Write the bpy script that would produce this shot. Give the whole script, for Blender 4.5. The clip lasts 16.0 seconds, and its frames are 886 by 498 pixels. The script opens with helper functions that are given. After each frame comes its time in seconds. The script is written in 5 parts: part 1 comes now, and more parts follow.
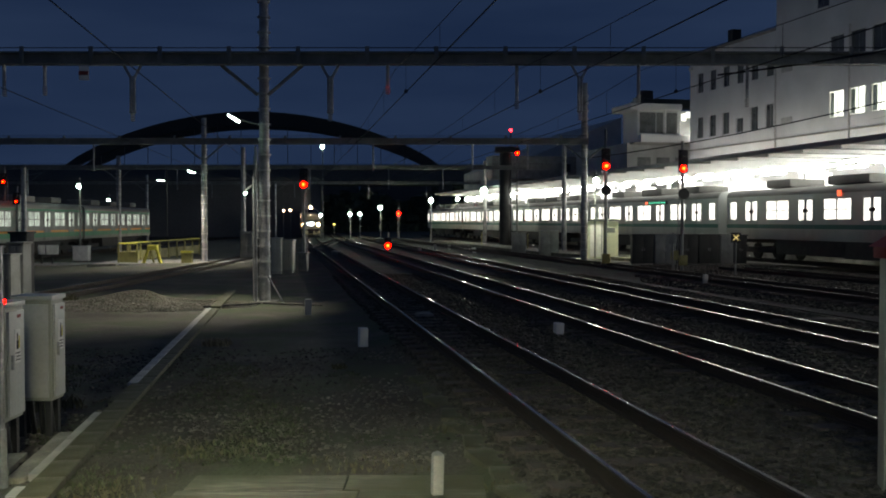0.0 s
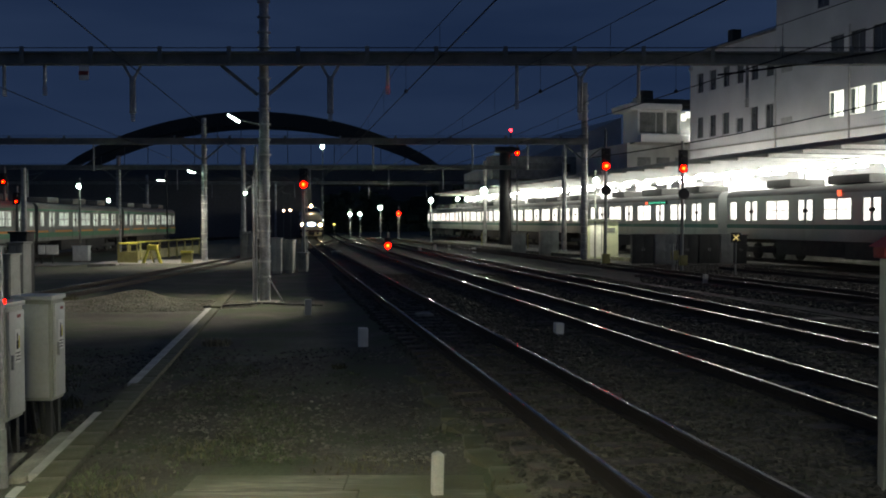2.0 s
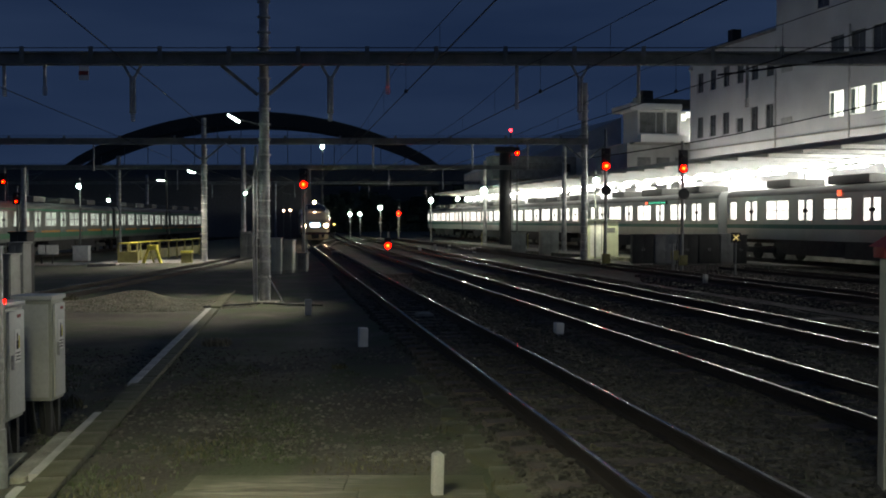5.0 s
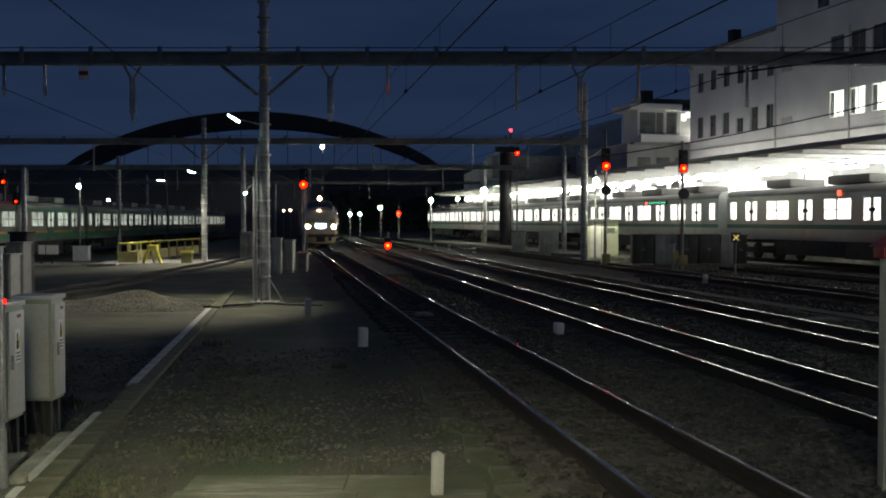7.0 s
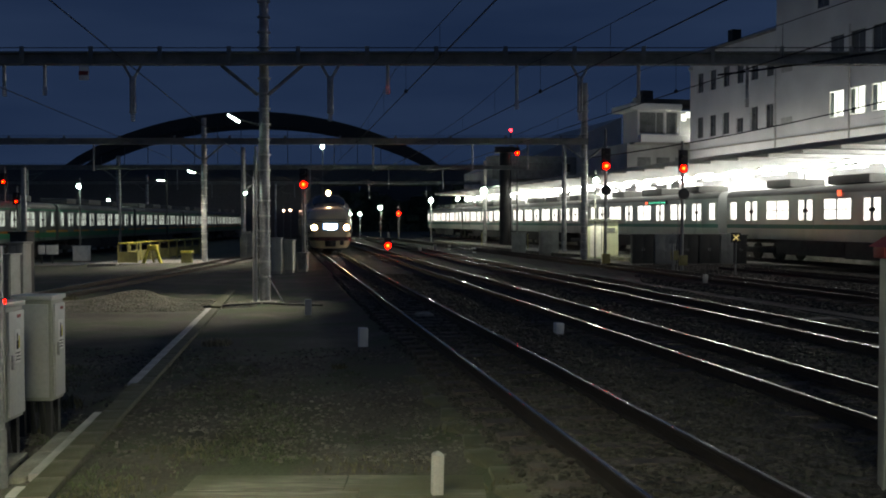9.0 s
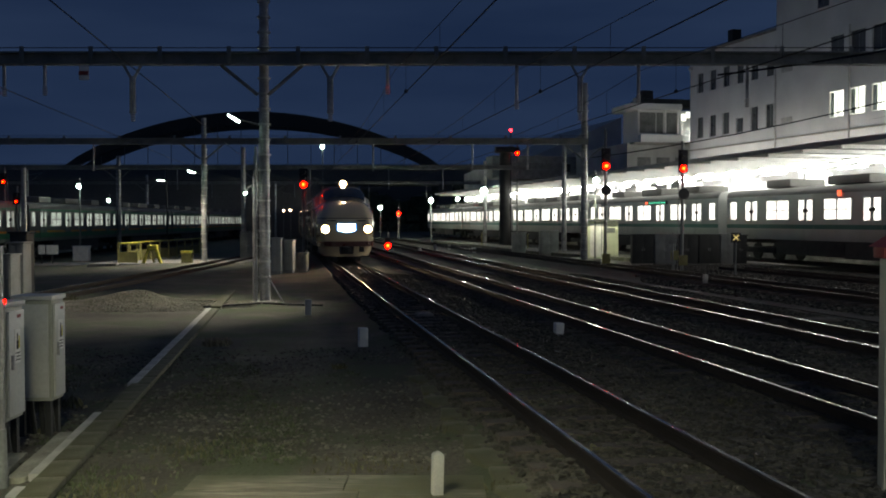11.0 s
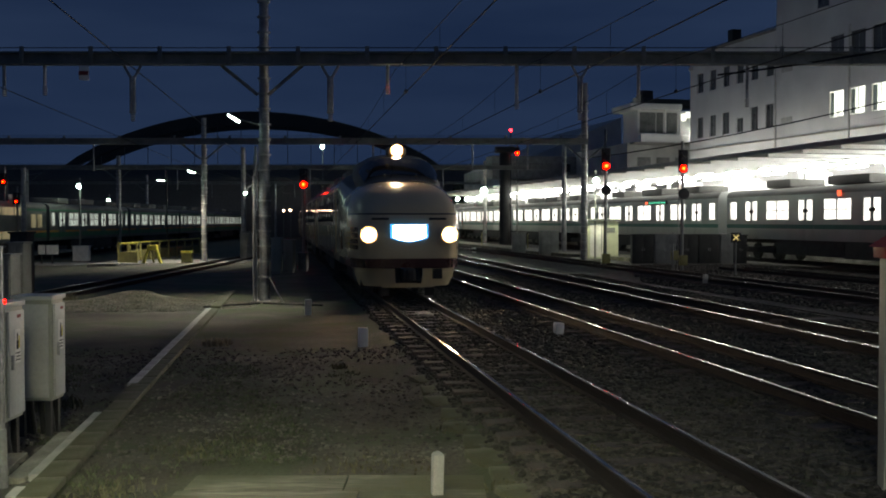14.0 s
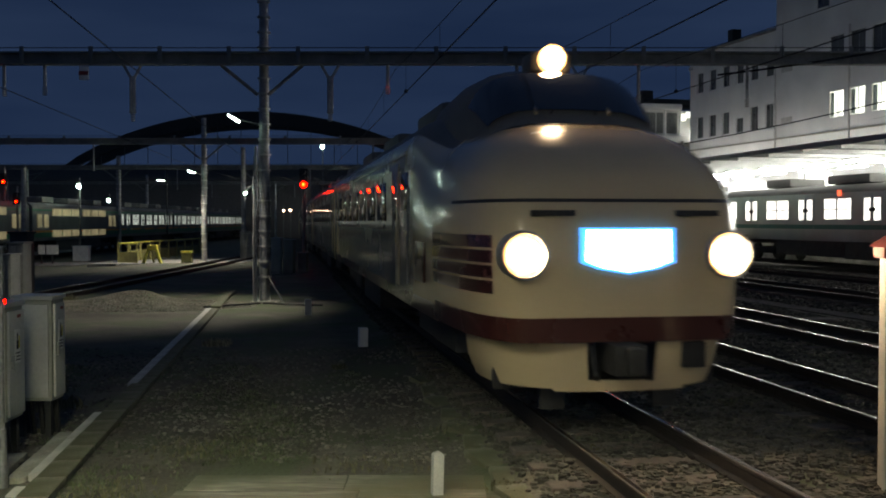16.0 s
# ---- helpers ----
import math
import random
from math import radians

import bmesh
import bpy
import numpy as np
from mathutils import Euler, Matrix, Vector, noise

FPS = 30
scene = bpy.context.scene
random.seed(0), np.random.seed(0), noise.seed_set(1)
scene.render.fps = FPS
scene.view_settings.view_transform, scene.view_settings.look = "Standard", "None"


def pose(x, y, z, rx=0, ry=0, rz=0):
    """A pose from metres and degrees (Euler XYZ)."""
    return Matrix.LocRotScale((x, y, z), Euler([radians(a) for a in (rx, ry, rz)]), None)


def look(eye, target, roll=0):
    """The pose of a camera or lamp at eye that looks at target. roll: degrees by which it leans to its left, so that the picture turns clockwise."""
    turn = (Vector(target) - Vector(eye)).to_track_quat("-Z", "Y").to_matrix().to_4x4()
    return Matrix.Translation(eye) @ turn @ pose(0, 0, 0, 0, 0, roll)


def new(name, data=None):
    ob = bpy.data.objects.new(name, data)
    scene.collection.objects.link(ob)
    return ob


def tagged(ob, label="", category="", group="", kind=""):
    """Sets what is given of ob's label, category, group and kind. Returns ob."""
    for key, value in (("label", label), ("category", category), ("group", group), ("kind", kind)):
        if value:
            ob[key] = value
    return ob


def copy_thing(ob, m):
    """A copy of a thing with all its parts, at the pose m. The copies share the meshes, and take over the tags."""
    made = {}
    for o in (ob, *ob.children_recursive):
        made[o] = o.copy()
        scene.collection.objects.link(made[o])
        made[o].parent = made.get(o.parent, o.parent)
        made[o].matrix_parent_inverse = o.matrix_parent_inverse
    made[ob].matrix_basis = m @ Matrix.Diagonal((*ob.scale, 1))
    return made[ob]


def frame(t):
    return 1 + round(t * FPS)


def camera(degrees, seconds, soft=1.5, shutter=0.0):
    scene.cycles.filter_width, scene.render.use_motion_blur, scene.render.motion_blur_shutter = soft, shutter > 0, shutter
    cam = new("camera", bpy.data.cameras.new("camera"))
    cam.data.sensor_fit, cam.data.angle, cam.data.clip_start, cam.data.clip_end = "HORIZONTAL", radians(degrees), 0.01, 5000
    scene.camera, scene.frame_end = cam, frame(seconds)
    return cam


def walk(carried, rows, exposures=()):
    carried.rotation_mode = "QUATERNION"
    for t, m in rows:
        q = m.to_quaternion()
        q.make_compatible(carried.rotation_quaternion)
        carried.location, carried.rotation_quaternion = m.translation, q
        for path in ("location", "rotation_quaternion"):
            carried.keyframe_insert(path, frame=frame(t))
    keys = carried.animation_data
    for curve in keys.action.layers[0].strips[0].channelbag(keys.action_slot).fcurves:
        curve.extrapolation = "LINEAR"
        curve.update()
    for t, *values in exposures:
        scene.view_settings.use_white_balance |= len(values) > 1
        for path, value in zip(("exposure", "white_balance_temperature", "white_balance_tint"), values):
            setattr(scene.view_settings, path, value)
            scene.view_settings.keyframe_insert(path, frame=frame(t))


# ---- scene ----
cam = camera(48.27, 16.0, soft=1.9, shutter=0.5)
walk(cam, [(0.0, pose(0, 0, 1.95, 88.396, 0, 0)), (16.0, pose(0, 0, 1.95, 88.396, 0, 0))], exposures=[(0.0, 0.08, 6950, 13), (16.0, 0.08, 6950, 13)])

# ---------------------------------------------------------------- light
world = bpy.data.worlds.new("dusk_sky")
scene.world = world
world.use_nodes = True
wn, wl = world.node_tree.nodes, world.node_tree.links
wbg = wn["Background"]
wco = wn.new("ShaderNodeTexCoord")
wmap = wn.new("ShaderNodeMapping")
wmap.inputs["Scale"].default_value = (1.2, 1.2, 7.0)
wnoise = wn.new("ShaderNodeTexNoise")
wnoise.inputs["Scale"].default_value = 2.2
wnoise.inputs["Detail"].default_value = 5.0
wramp = wn.new("ShaderNodeValToRGB")
wramp.color_ramp.elements[0].position, wramp.color_ramp.elements[0].color = 0.3, (0.0084, 0.0192, 0.051, 1)
wramp.color_ramp.elements[1].position, wramp.color_ramp.elements[1].color = 0.75, (0.0155, 0.031, 0.072, 1)
wl.new(wco.outputs["Generated"], wmap.inputs["Vector"])
wl.new(wmap.outputs["Vector"], wnoise.inputs["Vector"])
wl.new(wnoise.outputs["Fac"], wramp.inputs["Fac"])
wl.new(wramp.outputs["Color"], wbg.inputs["Color"])
wbg.inputs["Strength"].default_value = 1.05


def lamp(name, kind, watts, colour, m, size=1.0, size_y=None, spread=None):
    data = bpy.data.lights.new(name, kind)
    data.energy, data.color = watts, colour
    if kind == "AREA":
        data.size = size
        if size_y:
            data.shape, data.size_y = "RECTANGLE", size_y
        if spread:
            data.spread = radians(spread)
    elif kind == "SPOT":
        data.spot_size, data.spot_blend, data.shadow_soft_size = radians(spread or 90), 0.6, size
    else:
        data.shadow_soft_size = size
    ob = new(name, data)
    ob.matrix_world = m
    return ob


WARMISH = (1.0, 0.98, 0.84)
# tubes under the canopy of the platform on whose end the camera stands
lamp("platform_area_light", "AREA", 93, (0.97, 1.0, 0.72), look((-2.2, 3.3, 4.3), (-1.7, 6.4, -0.3)), 0.25, 2.4, 78)
# added lamp without a tube of its own, brightens the ballast to the right
lamp("platform_area_light", "AREA", 62, (0.95, 1.0, 0.86), look((1.0, -4.0, 4.6), (8.5, 11.5, 0)), 0.25, 2.4, 62)
# yard floodlight on the near mast, and its fellows further off
lamp("mast_tube_light", "SPOT", 1100, (1.0, 0.98, 0.84), look((-5.85, 26.6, 4.65), (-7.4, 25.9, 0)), 0.2, spread=108)
lamp("yard_flood_light", "SPOT", 1500, (1.0, 0.98, 0.85), look((-13.95, 52.7, 4.5), (-15.2, 52.4, 0)), 0.2, spread=142)
lamp("far_flood_light", "POINT", 24, WARMISH, pose(-24.9, 66.2, 4.2), 0.2)
lamp("far_flood_light", "POINT", 18, WARMISH, pose(-30.4, 88.0, 3.7), 0.2)
for fx, fy, fz in ((-1.2, 97.4, 4.0), (3.9, 94.6, 4.9), (-7.6, 119.2, 3.6), (-11.5, 129.2, 2.9), (2.4, 119.2, 4.6)):
    lamp("far_flood_light", "POINT", 190, WARMISH, pose(fx, fy, fz), 0.2)
lamp("hut_light", "SPOT", 700, (0.95, 1.0, 0.75), look((8.9, 55.9, 4.2), (9.4, 57.0, 0.4)), 0.2, spread=105)
lamp("hut_glow_light", "POINT", 90, (0.95, 1.0, 0.8), pose(8.9, 56.2, 4.6), 0.2)
# canopy tubes of the station platform, plus an added row along the standing train
for ly in (36, 50, 64, 78, 94, 112):
    # added row above the train, no tubes there; brightens car side and rails
    lamp("canopy_area_light", "AREA", 165, (0.95, 1.0, 0.97), pose(27.3 - 0.219 * ly, ly, 4.9, 0, 0, 12.35), 2.6, 12.0)
    lamp("canopy_area_light", "AREA", 1350, (0.95, 1.0, 0.97), pose(32.9 - 0.219 * ly, ly, 4.9, 0, 0, 12.35), 3.0, 12.0)
# upward light on the station wall, added above the roof edge without fixtures
for ls in (-7, -19, -31, -43):
    lamp("wall_fill_light", "AREA", 170, (0.95, 1.0, 0.97), pose(21.4, 85.9, 0, 0, 0, 15.43) @ pose(-2.3, ls, 6.0, 0, -105, 0), 0.3, 11.5, 170)


# added lamp with no fixture, brightens the annex's upper wall
lamp("annex_fill_light", "AREA", 45, (0.95, 1.0, 0.97), look((19.5, 87.0, 6.8), (19.5, 91.5, 10.0)), 0.3, 6.0, 160)


# ---------------------------------------------------------------- materials
def material(name, colour, rough=0.6, metal=0.0, var=0.25, scale=3.0, fine=40.0, bump=0.15, coat=0.0, tint=None, tint_scale=0.6, per=0.0, stretch=None):
    """A surface with stains at one scale, grain at another and a little relief."""
    m = bpy.data.materials.new(name)
    m.use_nodes = True
    n, l = m.node_tree.nodes, m.node_tree.links
    b = n["Principled BSDF"]
    co = n.new("ShaderNodeTexCoord")
    big, small = n.new("ShaderNodeTexNoise"), n.new("ShaderNodeTexNoise")
    big.inputs["Scale"].default_value, big.inputs["Detail"].default_value = scale, 6.0
    small.inputs["Scale"].default_value, small.inputs["Detail"].default_value = fine, 3.0
    where = co.outputs["Object"]
    if stretch:
        long = n.new("ShaderNodeMapping")
        long.inputs["Scale"].default_value = stretch
        l.new(where, long.inputs["Vector"])
        where = long.outputs["Vector"]
    l.new(where, big.inputs["Vector"])
    l.new(where, small.inputs["Vector"])
    ramp = n.new("ShaderNodeValToRGB")
    e = ramp.color_ramp.elements
    e[0].position, e[0].color = 0.3, (*[c * (1 - var) for c in colour], 1)
    e[1].position, e[1].color = 0.7, (*[min(1, c * (1 + var * 0.7)) for c in colour], 1)
    l.new(big.outputs["Fac"], ramp.inputs["Fac"])
    mix = n.new("ShaderNodeMixRGB")
    mix.blend_type, mix.inputs["Fac"].default_value = "MULTIPLY", min(1.0, var * 1.8)
    l.new(ramp.outputs["Color"], mix.inputs["Color1"])
    l.new(small.outputs["Fac"], mix.inputs["Color2"])
    gain = n.new("ShaderNodeMixRGB")
    gain.blend_type, gain.inputs["Fac"].default_value = "MULTIPLY", 1.0
    k = 1 + min(1.0, var * 1.8) * 0.8
    gain.inputs["Color2"].default_value = (k, k, k, 1)
    l.new(mix.outputs["Color"], gain.inputs["Color1"])
    last = gain.outputs["Color"]
    if tint:
        third = n.new("ShaderNodeTexNoise")
        third.inputs["Scale"].default_value, third.inputs["Detail"].default_value = tint_scale, 5.0
        l.new(co.outputs["Object"], third.inputs["Vector"])
        sharp = n.new("ShaderNodeValToRGB")
        sharp.color_ramp.elements[0].position, sharp.color_ramp.elements[1].position = 0.45, 0.6
        l.new(third.outputs["Fac"], sharp.inputs["Fac"])
        blend = n.new("ShaderNodeMixRGB")
        blend.inputs["Color2"].default_value = (*tint, 1)
        l.new(sharp.outputs["Color"], blend.inputs["Fac"])
        l.new(last, blend.inputs["Color1"])
        last = blend.outputs["Color"]
    if per:
        info = n.new("ShaderNodeNewGeometry")
        one = n.new("ShaderNodeMapRange")
        one.inputs["To Min"].default_value, one.inputs["To Max"].default_value = 1 - per, 1 + per
        l.new(info.outputs["Random Per Island"], one.inputs["Value"])
        shade = n.new("ShaderNodeMixRGB")
        shade.blend_type, shade.inputs["Fac"].default_value = "MULTIPLY", 1.0
        l.new(last, shade.inputs["Color1"])
        l.new(one.outputs["Result"], shade.inputs["Color2"])
        last = shade.outputs["Color"]
    l.new(last, b.inputs["Base Color"])
    rr = n.new("ShaderNodeMapRange")
    rr.inputs["To Min"].default_value, rr.inputs["To Max"].default_value = max(0.03, rough - 0.1), min(1, rough + 0.1)
    l.new(big.outputs["Fac"], rr.inputs["Value"])
    l.new(rr.outputs["Result"], b.inputs["Roughness"])
    b.inputs["Metallic"].default_value = metal
    b.inputs["Coat Weight"].default_value = coat
    b.inputs["Coat Roughness"].default_value = 0.08
    if bump:
        bp = n.new("ShaderNodeBump")
        bp.inputs["Strength"].default_value, bp.inputs["Distance"].default_value = bump, 0.02
        l.new(small.outputs["Fac"], bp.inputs["Height"])
        l.new(bp.outputs["Normal"], b.inputs["Normal"])
    return m


def glow(name, colour, strength, uneven=0.0, scale=2.0):
    """A surface that gives off light; uneven: how much the lit room behind a pane varies."""
    m = bpy.data.materials.new(name)
    m.use_nodes = True
    b = m.node_tree.nodes["Principled BSDF"]
    if uneven:
        n, l = m.node_tree.nodes, m.node_tree.links
        co, tex, ramp = n.new("ShaderNodeTexCoord"), n.new("ShaderNodeTexNoise"), n.new("ShaderNodeMapRange")
        st_map = n.new("ShaderNodeMapping")
        st_map.inputs["Scale"].default_value = (1, 1.6, 0.5)
        tex.inputs["Scale"].default_value, tex.inputs["Detail"].default_value = scale, 3.0
        ramp.inputs["From Min"].default_value, ramp.inputs["From Max"].default_value = 0.35, 0.62
        ramp.inputs["To Min"].default_value, ramp.inputs["To Max"].default_value = strength * (1 - uneven), strength
        l.new(co.outputs["Object"], st_map.inputs["Vector"])
        l.new(st_map.outputs["Vector"], tex.inputs["Vector"])
        l.new(tex.outputs["Fac"], ramp.inputs["Value"])
        l.new(ramp.outputs["Result"], b.inputs["Emission Strength"])
    b.inputs["Base Color"].default_value = (*[c * 0.5 for c in colour], 1)
    b.inputs["Emission Color"].default_value = (*colour, 1)
    if not uneven:
        b.inputs["Emission Strength"].default_value = strength
    return m


def glass(name, colour, rough=0.05):
    m = bpy.data.materials.new(name)
    m.use_nodes = True
    b = m.node_tree.nodes["Principled BSDF"]
    b.inputs["Base Color"].default_value = (*colour, 1)
    b.inputs["Roughness"].default_value = rough
    b.inputs["Specular IOR Level"].default_value = 0.8
    b.inputs["Coat Weight"].default_value = 0.6
    return m


GROUND = material("trodden_gravel_soil", (0.096, 0.09, 0.068), 0.95, 0, 0.5, 0.7, 22, 0.9, tint=(0.062, 0.078, 0.04), tint_scale=0.9)
BALLAST = material("ballast_stone", (0.062, 0.059, 0.047), 0.9, 0, 0.4, 1.0, 30, 0.4, per=0.55)
STONE = material("pale_gravel", (0.115, 0.108, 0.088), 0.9, 0, 0.4, 1.0, 30, 0.4, per=0.55)
CONCRETE = material("weathered_concrete", (0.27, 0.26, 0.23), 0.85, 0, 0.35, 1.6, 45, 0.3)
# bed coloured dark to hold down the lamplight that falls on it
DARKBED = material("darkened_track_bed", (0.04, 0.037, 0.031), 0.95, 0, 0.5, 1.2, 25, 0.6)
DARKSTONE = material("dark_ballast_stone", (0.06, 0.056, 0.046), 0.95, 0, 0.4, 1.0, 30, 0.4, per=0.7)
HEAP = material("pale_spoil", (0.19, 0.18, 0.15), 0.9, 0, 0.4, 1.0, 30, 0.4, per=0.3)
SLAB = material("mossy_concrete", (0.17, 0.16, 0.125), 0.9, 0, 0.4, 1.3, 30, 0.4, tint=(0.085, 0.09, 0.05), tint_scale=1.1)
LID = material("worn_concrete_lid", (0.27, 0.27, 0.22), 0.85, 0, 0.35, 2.5, 30, 0.3)
STREAKED = material("streaked_mossy_concrete", (0.19, 0.185, 0.14), 0.9, 0, 0.55, 2.2, 14, 0.4, tint=(0.085, 0.09, 0.05), tint_scale=0.9, stretch=(0.35, 3.2, 1))
PALE = material("new_concrete", (0.42, 0.42, 0.39), 0.8, 0, 0.2, 3, 50, 0.2)
SLEEPER = material("sleeper_concrete", (0.085, 0.072, 0.06), 0.85, 0, 0.35, 4, 40, 0.3)
RAIL_TOP = material("polished_rail_steel", (0.70, 0.68, 0.67), 0.17, 1.0, 0.12, 5, 60, 0.02)
# darker RAIL_TOP: the express line's weaker reflections in colour; also the dull siding
RAIL_DULL_DIMMED = material("dull_dimmed_rail_steel", (0.46, 0.43, 0.41), 0.17, 1.0, 0.1, 1.5, 60, 0.012)
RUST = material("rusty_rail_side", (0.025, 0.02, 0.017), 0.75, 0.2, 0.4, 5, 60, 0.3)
GALV = material("galvanised_steel", (0.34, 0.345, 0.34), 0.48, 0.55, 0.45, 2.2, 26, 0.25)
STEEL = material("grey_painted_steel", (0.2, 0.21, 0.2), 0.55, 0.2, 0.3, 2, 30, 0.1)
DARK = material("dark_steel", (0.04, 0.042, 0.04), 0.6, 0.3, 0.3, 2, 30, 0.1)
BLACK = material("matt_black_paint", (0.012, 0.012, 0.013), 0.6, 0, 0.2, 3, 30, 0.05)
CABINET = material("light_grey_cabinet_paint", (0.50, 0.51, 0.48), 0.45, 0.0, 0.15, 1.5, 30, 0.05)
CABINET2 = material("grey_green_cabinet_paint", (0.36, 0.37, 0.31), 0.5, 0.0, 0.15, 1.5, 30, 0.05)
WHITE = material("white_paint", (0.72, 0.72, 0.69), 0.5, 0, 0.15, 4, 40, 0.05)
YELLOW = material("yellow_paint", (0.62, 0.55, 0.09), 0.5, 0, 0.25, 3, 40, 0.1)
OLIVE = material("dull_yellow_mesh", (0.26, 0.24, 0.09), 0.6, 0, 0.3, 3, 40, 0.1)
REDPAINT = material("dark_red_paint", (0.22, 0.03, 0.025), 0.5, 0, 0.2, 3, 40, 0.1)
CREAM = material("cream_train_paint", (0.48, 0.39, 0.25), 0.25, 0, 0.05, 0.8, 25, 0.01, coat=0.6)
MAROON = material("maroon_train_paint", (0.052, 0.015, 0.013), 0.28, 0, 0.12, 0.8, 25, 0.01, coat=0.6)
ROOFGREY = material("grey_train_roof", (0.13, 0.13, 0.12), 0.6, 0, 0.25, 1, 20, 0.05)
UNDER = material("underframe_grime", (0.035, 0.034, 0.032), 0.8, 0, 0.4, 2, 20, 0.3)
STAINLESS = material("brushed_stainless", (0.40, 0.42, 0.41), 0.42, 0.55, 0.12, 0.7, 20, 0.02)
# STAINLESS darkened for the green train, its dimmer light put into the colour
DIMSTEEL = material("dimmed_stainless", (0.2, 0.22, 0.205), 0.5, 0.5, 0.25, 0.9, 20, 0.03)
GREENBAND = material("green_stripe", (0.03, 0.2, 0.1), 0.4, 0, 0.1, 2, 20, 0.01)
TEALBAND = material("teal_stripe", (0.02, 0.13, 0.11), 0.4, 0, 0.1, 2, 20, 0.01)
ORANGEBAND = material("orange_stripe", (0.7, 0.25, 0.03), 0.4, 0, 0.1, 2, 20, 0.01)
GREYWALL = material("grey_rendered_wall", (0.38, 0.38, 0.36), 0.85, 0, 0.25, 0.5, 12, 0.1)
WALL = material("white_rendered_wall", (0.62, 0.62, 0.60), 0.85, 0, 0.14, 0.35, 12, 0.1)
ROOFING = material("canopy_roofing", (0.25, 0.25, 0.25), 0.7, 0, 0.2, 1, 20, 0.1)
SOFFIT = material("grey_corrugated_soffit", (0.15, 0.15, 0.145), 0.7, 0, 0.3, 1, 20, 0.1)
DRAPES = material("curtained_window", (0.16, 0.17, 0.16), 0.4, 0, 0.4, 1.2, 12, 0.05)
CANOPY = material("white_canopy_soffit", (0.75, 0.75, 0.73), 0.6, 0, 0.1, 1, 20, 0.05)
PLATFORM = material("platform_asphalt", (0.16, 0.16, 0.15), 0.85, 0, 0.3, 1, 30, 0.2)
TREE = material("dark_foliage", (0.10, 0.115, 0.07), 0.8, 0, 0.4, 1, 10, 0.2, per=0.5)
DARKGLASS = glass("dark_window_glass", (0.012, 0.014, 0.016))
DIMGLASS = material("dim_curtained_glass", (0.075, 0.08, 0.078), 0.3, 0, 0.4, 1.2, 12, 0.02, coat=0.5)
WIRE = material("copper_wire", (0.009, 0.009, 0.009), 0.9, 0.0, 0.2, 5, 30, 0)
BRIDGE = material("bridge_steel", (0.13, 0.125, 0.115), 0.8, 0.0, 0.25, 0.1, 3, 0)
ARCHSTEEL = material("dark_arch_steel", (0.05, 0.048, 0.042), 0.8, 0.0, 0.25, 0.1, 3, 0)
TEXTBLACK = material("printed_black", (0.02, 0.02, 0.02), 0.6, 0, 0.05, 3, 30, 0)
PORCELAIN = material("porcelain_insulator", (0.45, 0.44, 0.42), 0.25, 0, 0.15, 5, 30, 0)

HEADLIGHT = glow("headlight_bulb", (1.0, 0.72, 0.42), 210)
# emission on the reflector bowls, in place of glare round the headlights
REFLECTOR_GLARE = glow("amber_reflector_glare", (1.0, 0.55, 0.2), 3.2)
HEADMARK = glow("lit_headmark", (0.86, 0.95, 1.0), 9)
REDLAMP = glow("red_signal_lamp", (1.0, 0.003, 0.0014), 22)
REDCORE = glow("orange_red_signal_core", (1.0, 0.024, 0.003), 44)
REDDIM = glow("small_red_lamp", (1.0, 0.02, 0.03), 14)
FLOOD = glow("mercury_flood_lamp", (0.62, 1.0, 0.82), 60)
TUBE = glow("fluorescent_tube", (0.95, 1.0, 0.97), 46)
HOMETUBE = glow("platform_end_tube", (0.95, 1.0, 0.9), 24)
TUBEFAR = glow("distant_lamp", (0.95, 1.0, 0.95), 60)
WARMLAMP = glow("warm_distant_lamp", (1.0, 0.6, 0.4), 22)
TRAINWIN = glow("lit_train_window", (1.0, 0.99, 0.93), 2.6, 0.62, 1.7)
YARDWIN = glow("dim_lit_train_window", (0.82, 0.94, 0.84), 0.6, 0.97, 2.6)
GOLDWIN = glow("warm_lit_train_window", (0.9, 0.8, 0.45), 0.24, 0.7, 1.5)
ROOMWIN = glow("lit_room_window", (0.93, 1.0, 0.9), 2.4, 0.6, 0.9)
LEDGREEN = glow("green_display", (0.1, 0.9, 0.55), 0.9)
LEDRED = glow("red_display", (1.0, 0.12, 0.05), 2.0)
YELLOWLAMP = glow("yellow_indicator", (1.0, 0.75, 0.15), 2.0)


# ---------------------------------------------------------------- building blocks
def box(bm, x0, x1, y0, y1, z0, z1, bevel=0.0, m=None):
    mat = Matrix.Translation(((x0 + x1) / 2, (y0 + y1) / 2, (z0 + z1) / 2)) @ Matrix.Diagonal((x1 - x0, y1 - y0, z1 - z0, 1))
    r = bmesh.ops.create_cube(bm, size=1.0, matrix=(m @ mat) if m else mat)
    if bevel:
        es = list({e for v in r["verts"] for e in v.link_edges})
        bmesh.ops.bevel(bm, geom=es, offset=bevel, segments=2, affect="EDGES", profile=0.6)
    return bm


def rod(bm, a, b, r0, r1=None, seg=10):
    a, b = Vector(a), Vector(b)
    d = b - a
    m = Matrix.Translation((a + b) / 2) @ d.to_track_quat("Z", "Y").to_matrix().to_4x4()
    bmesh.ops.create_cone(bm, cap_ends=True, segments=seg, radius1=r0, radius2=r0 if r1 is None else r1, depth=d.length, matrix=m)
    return bm


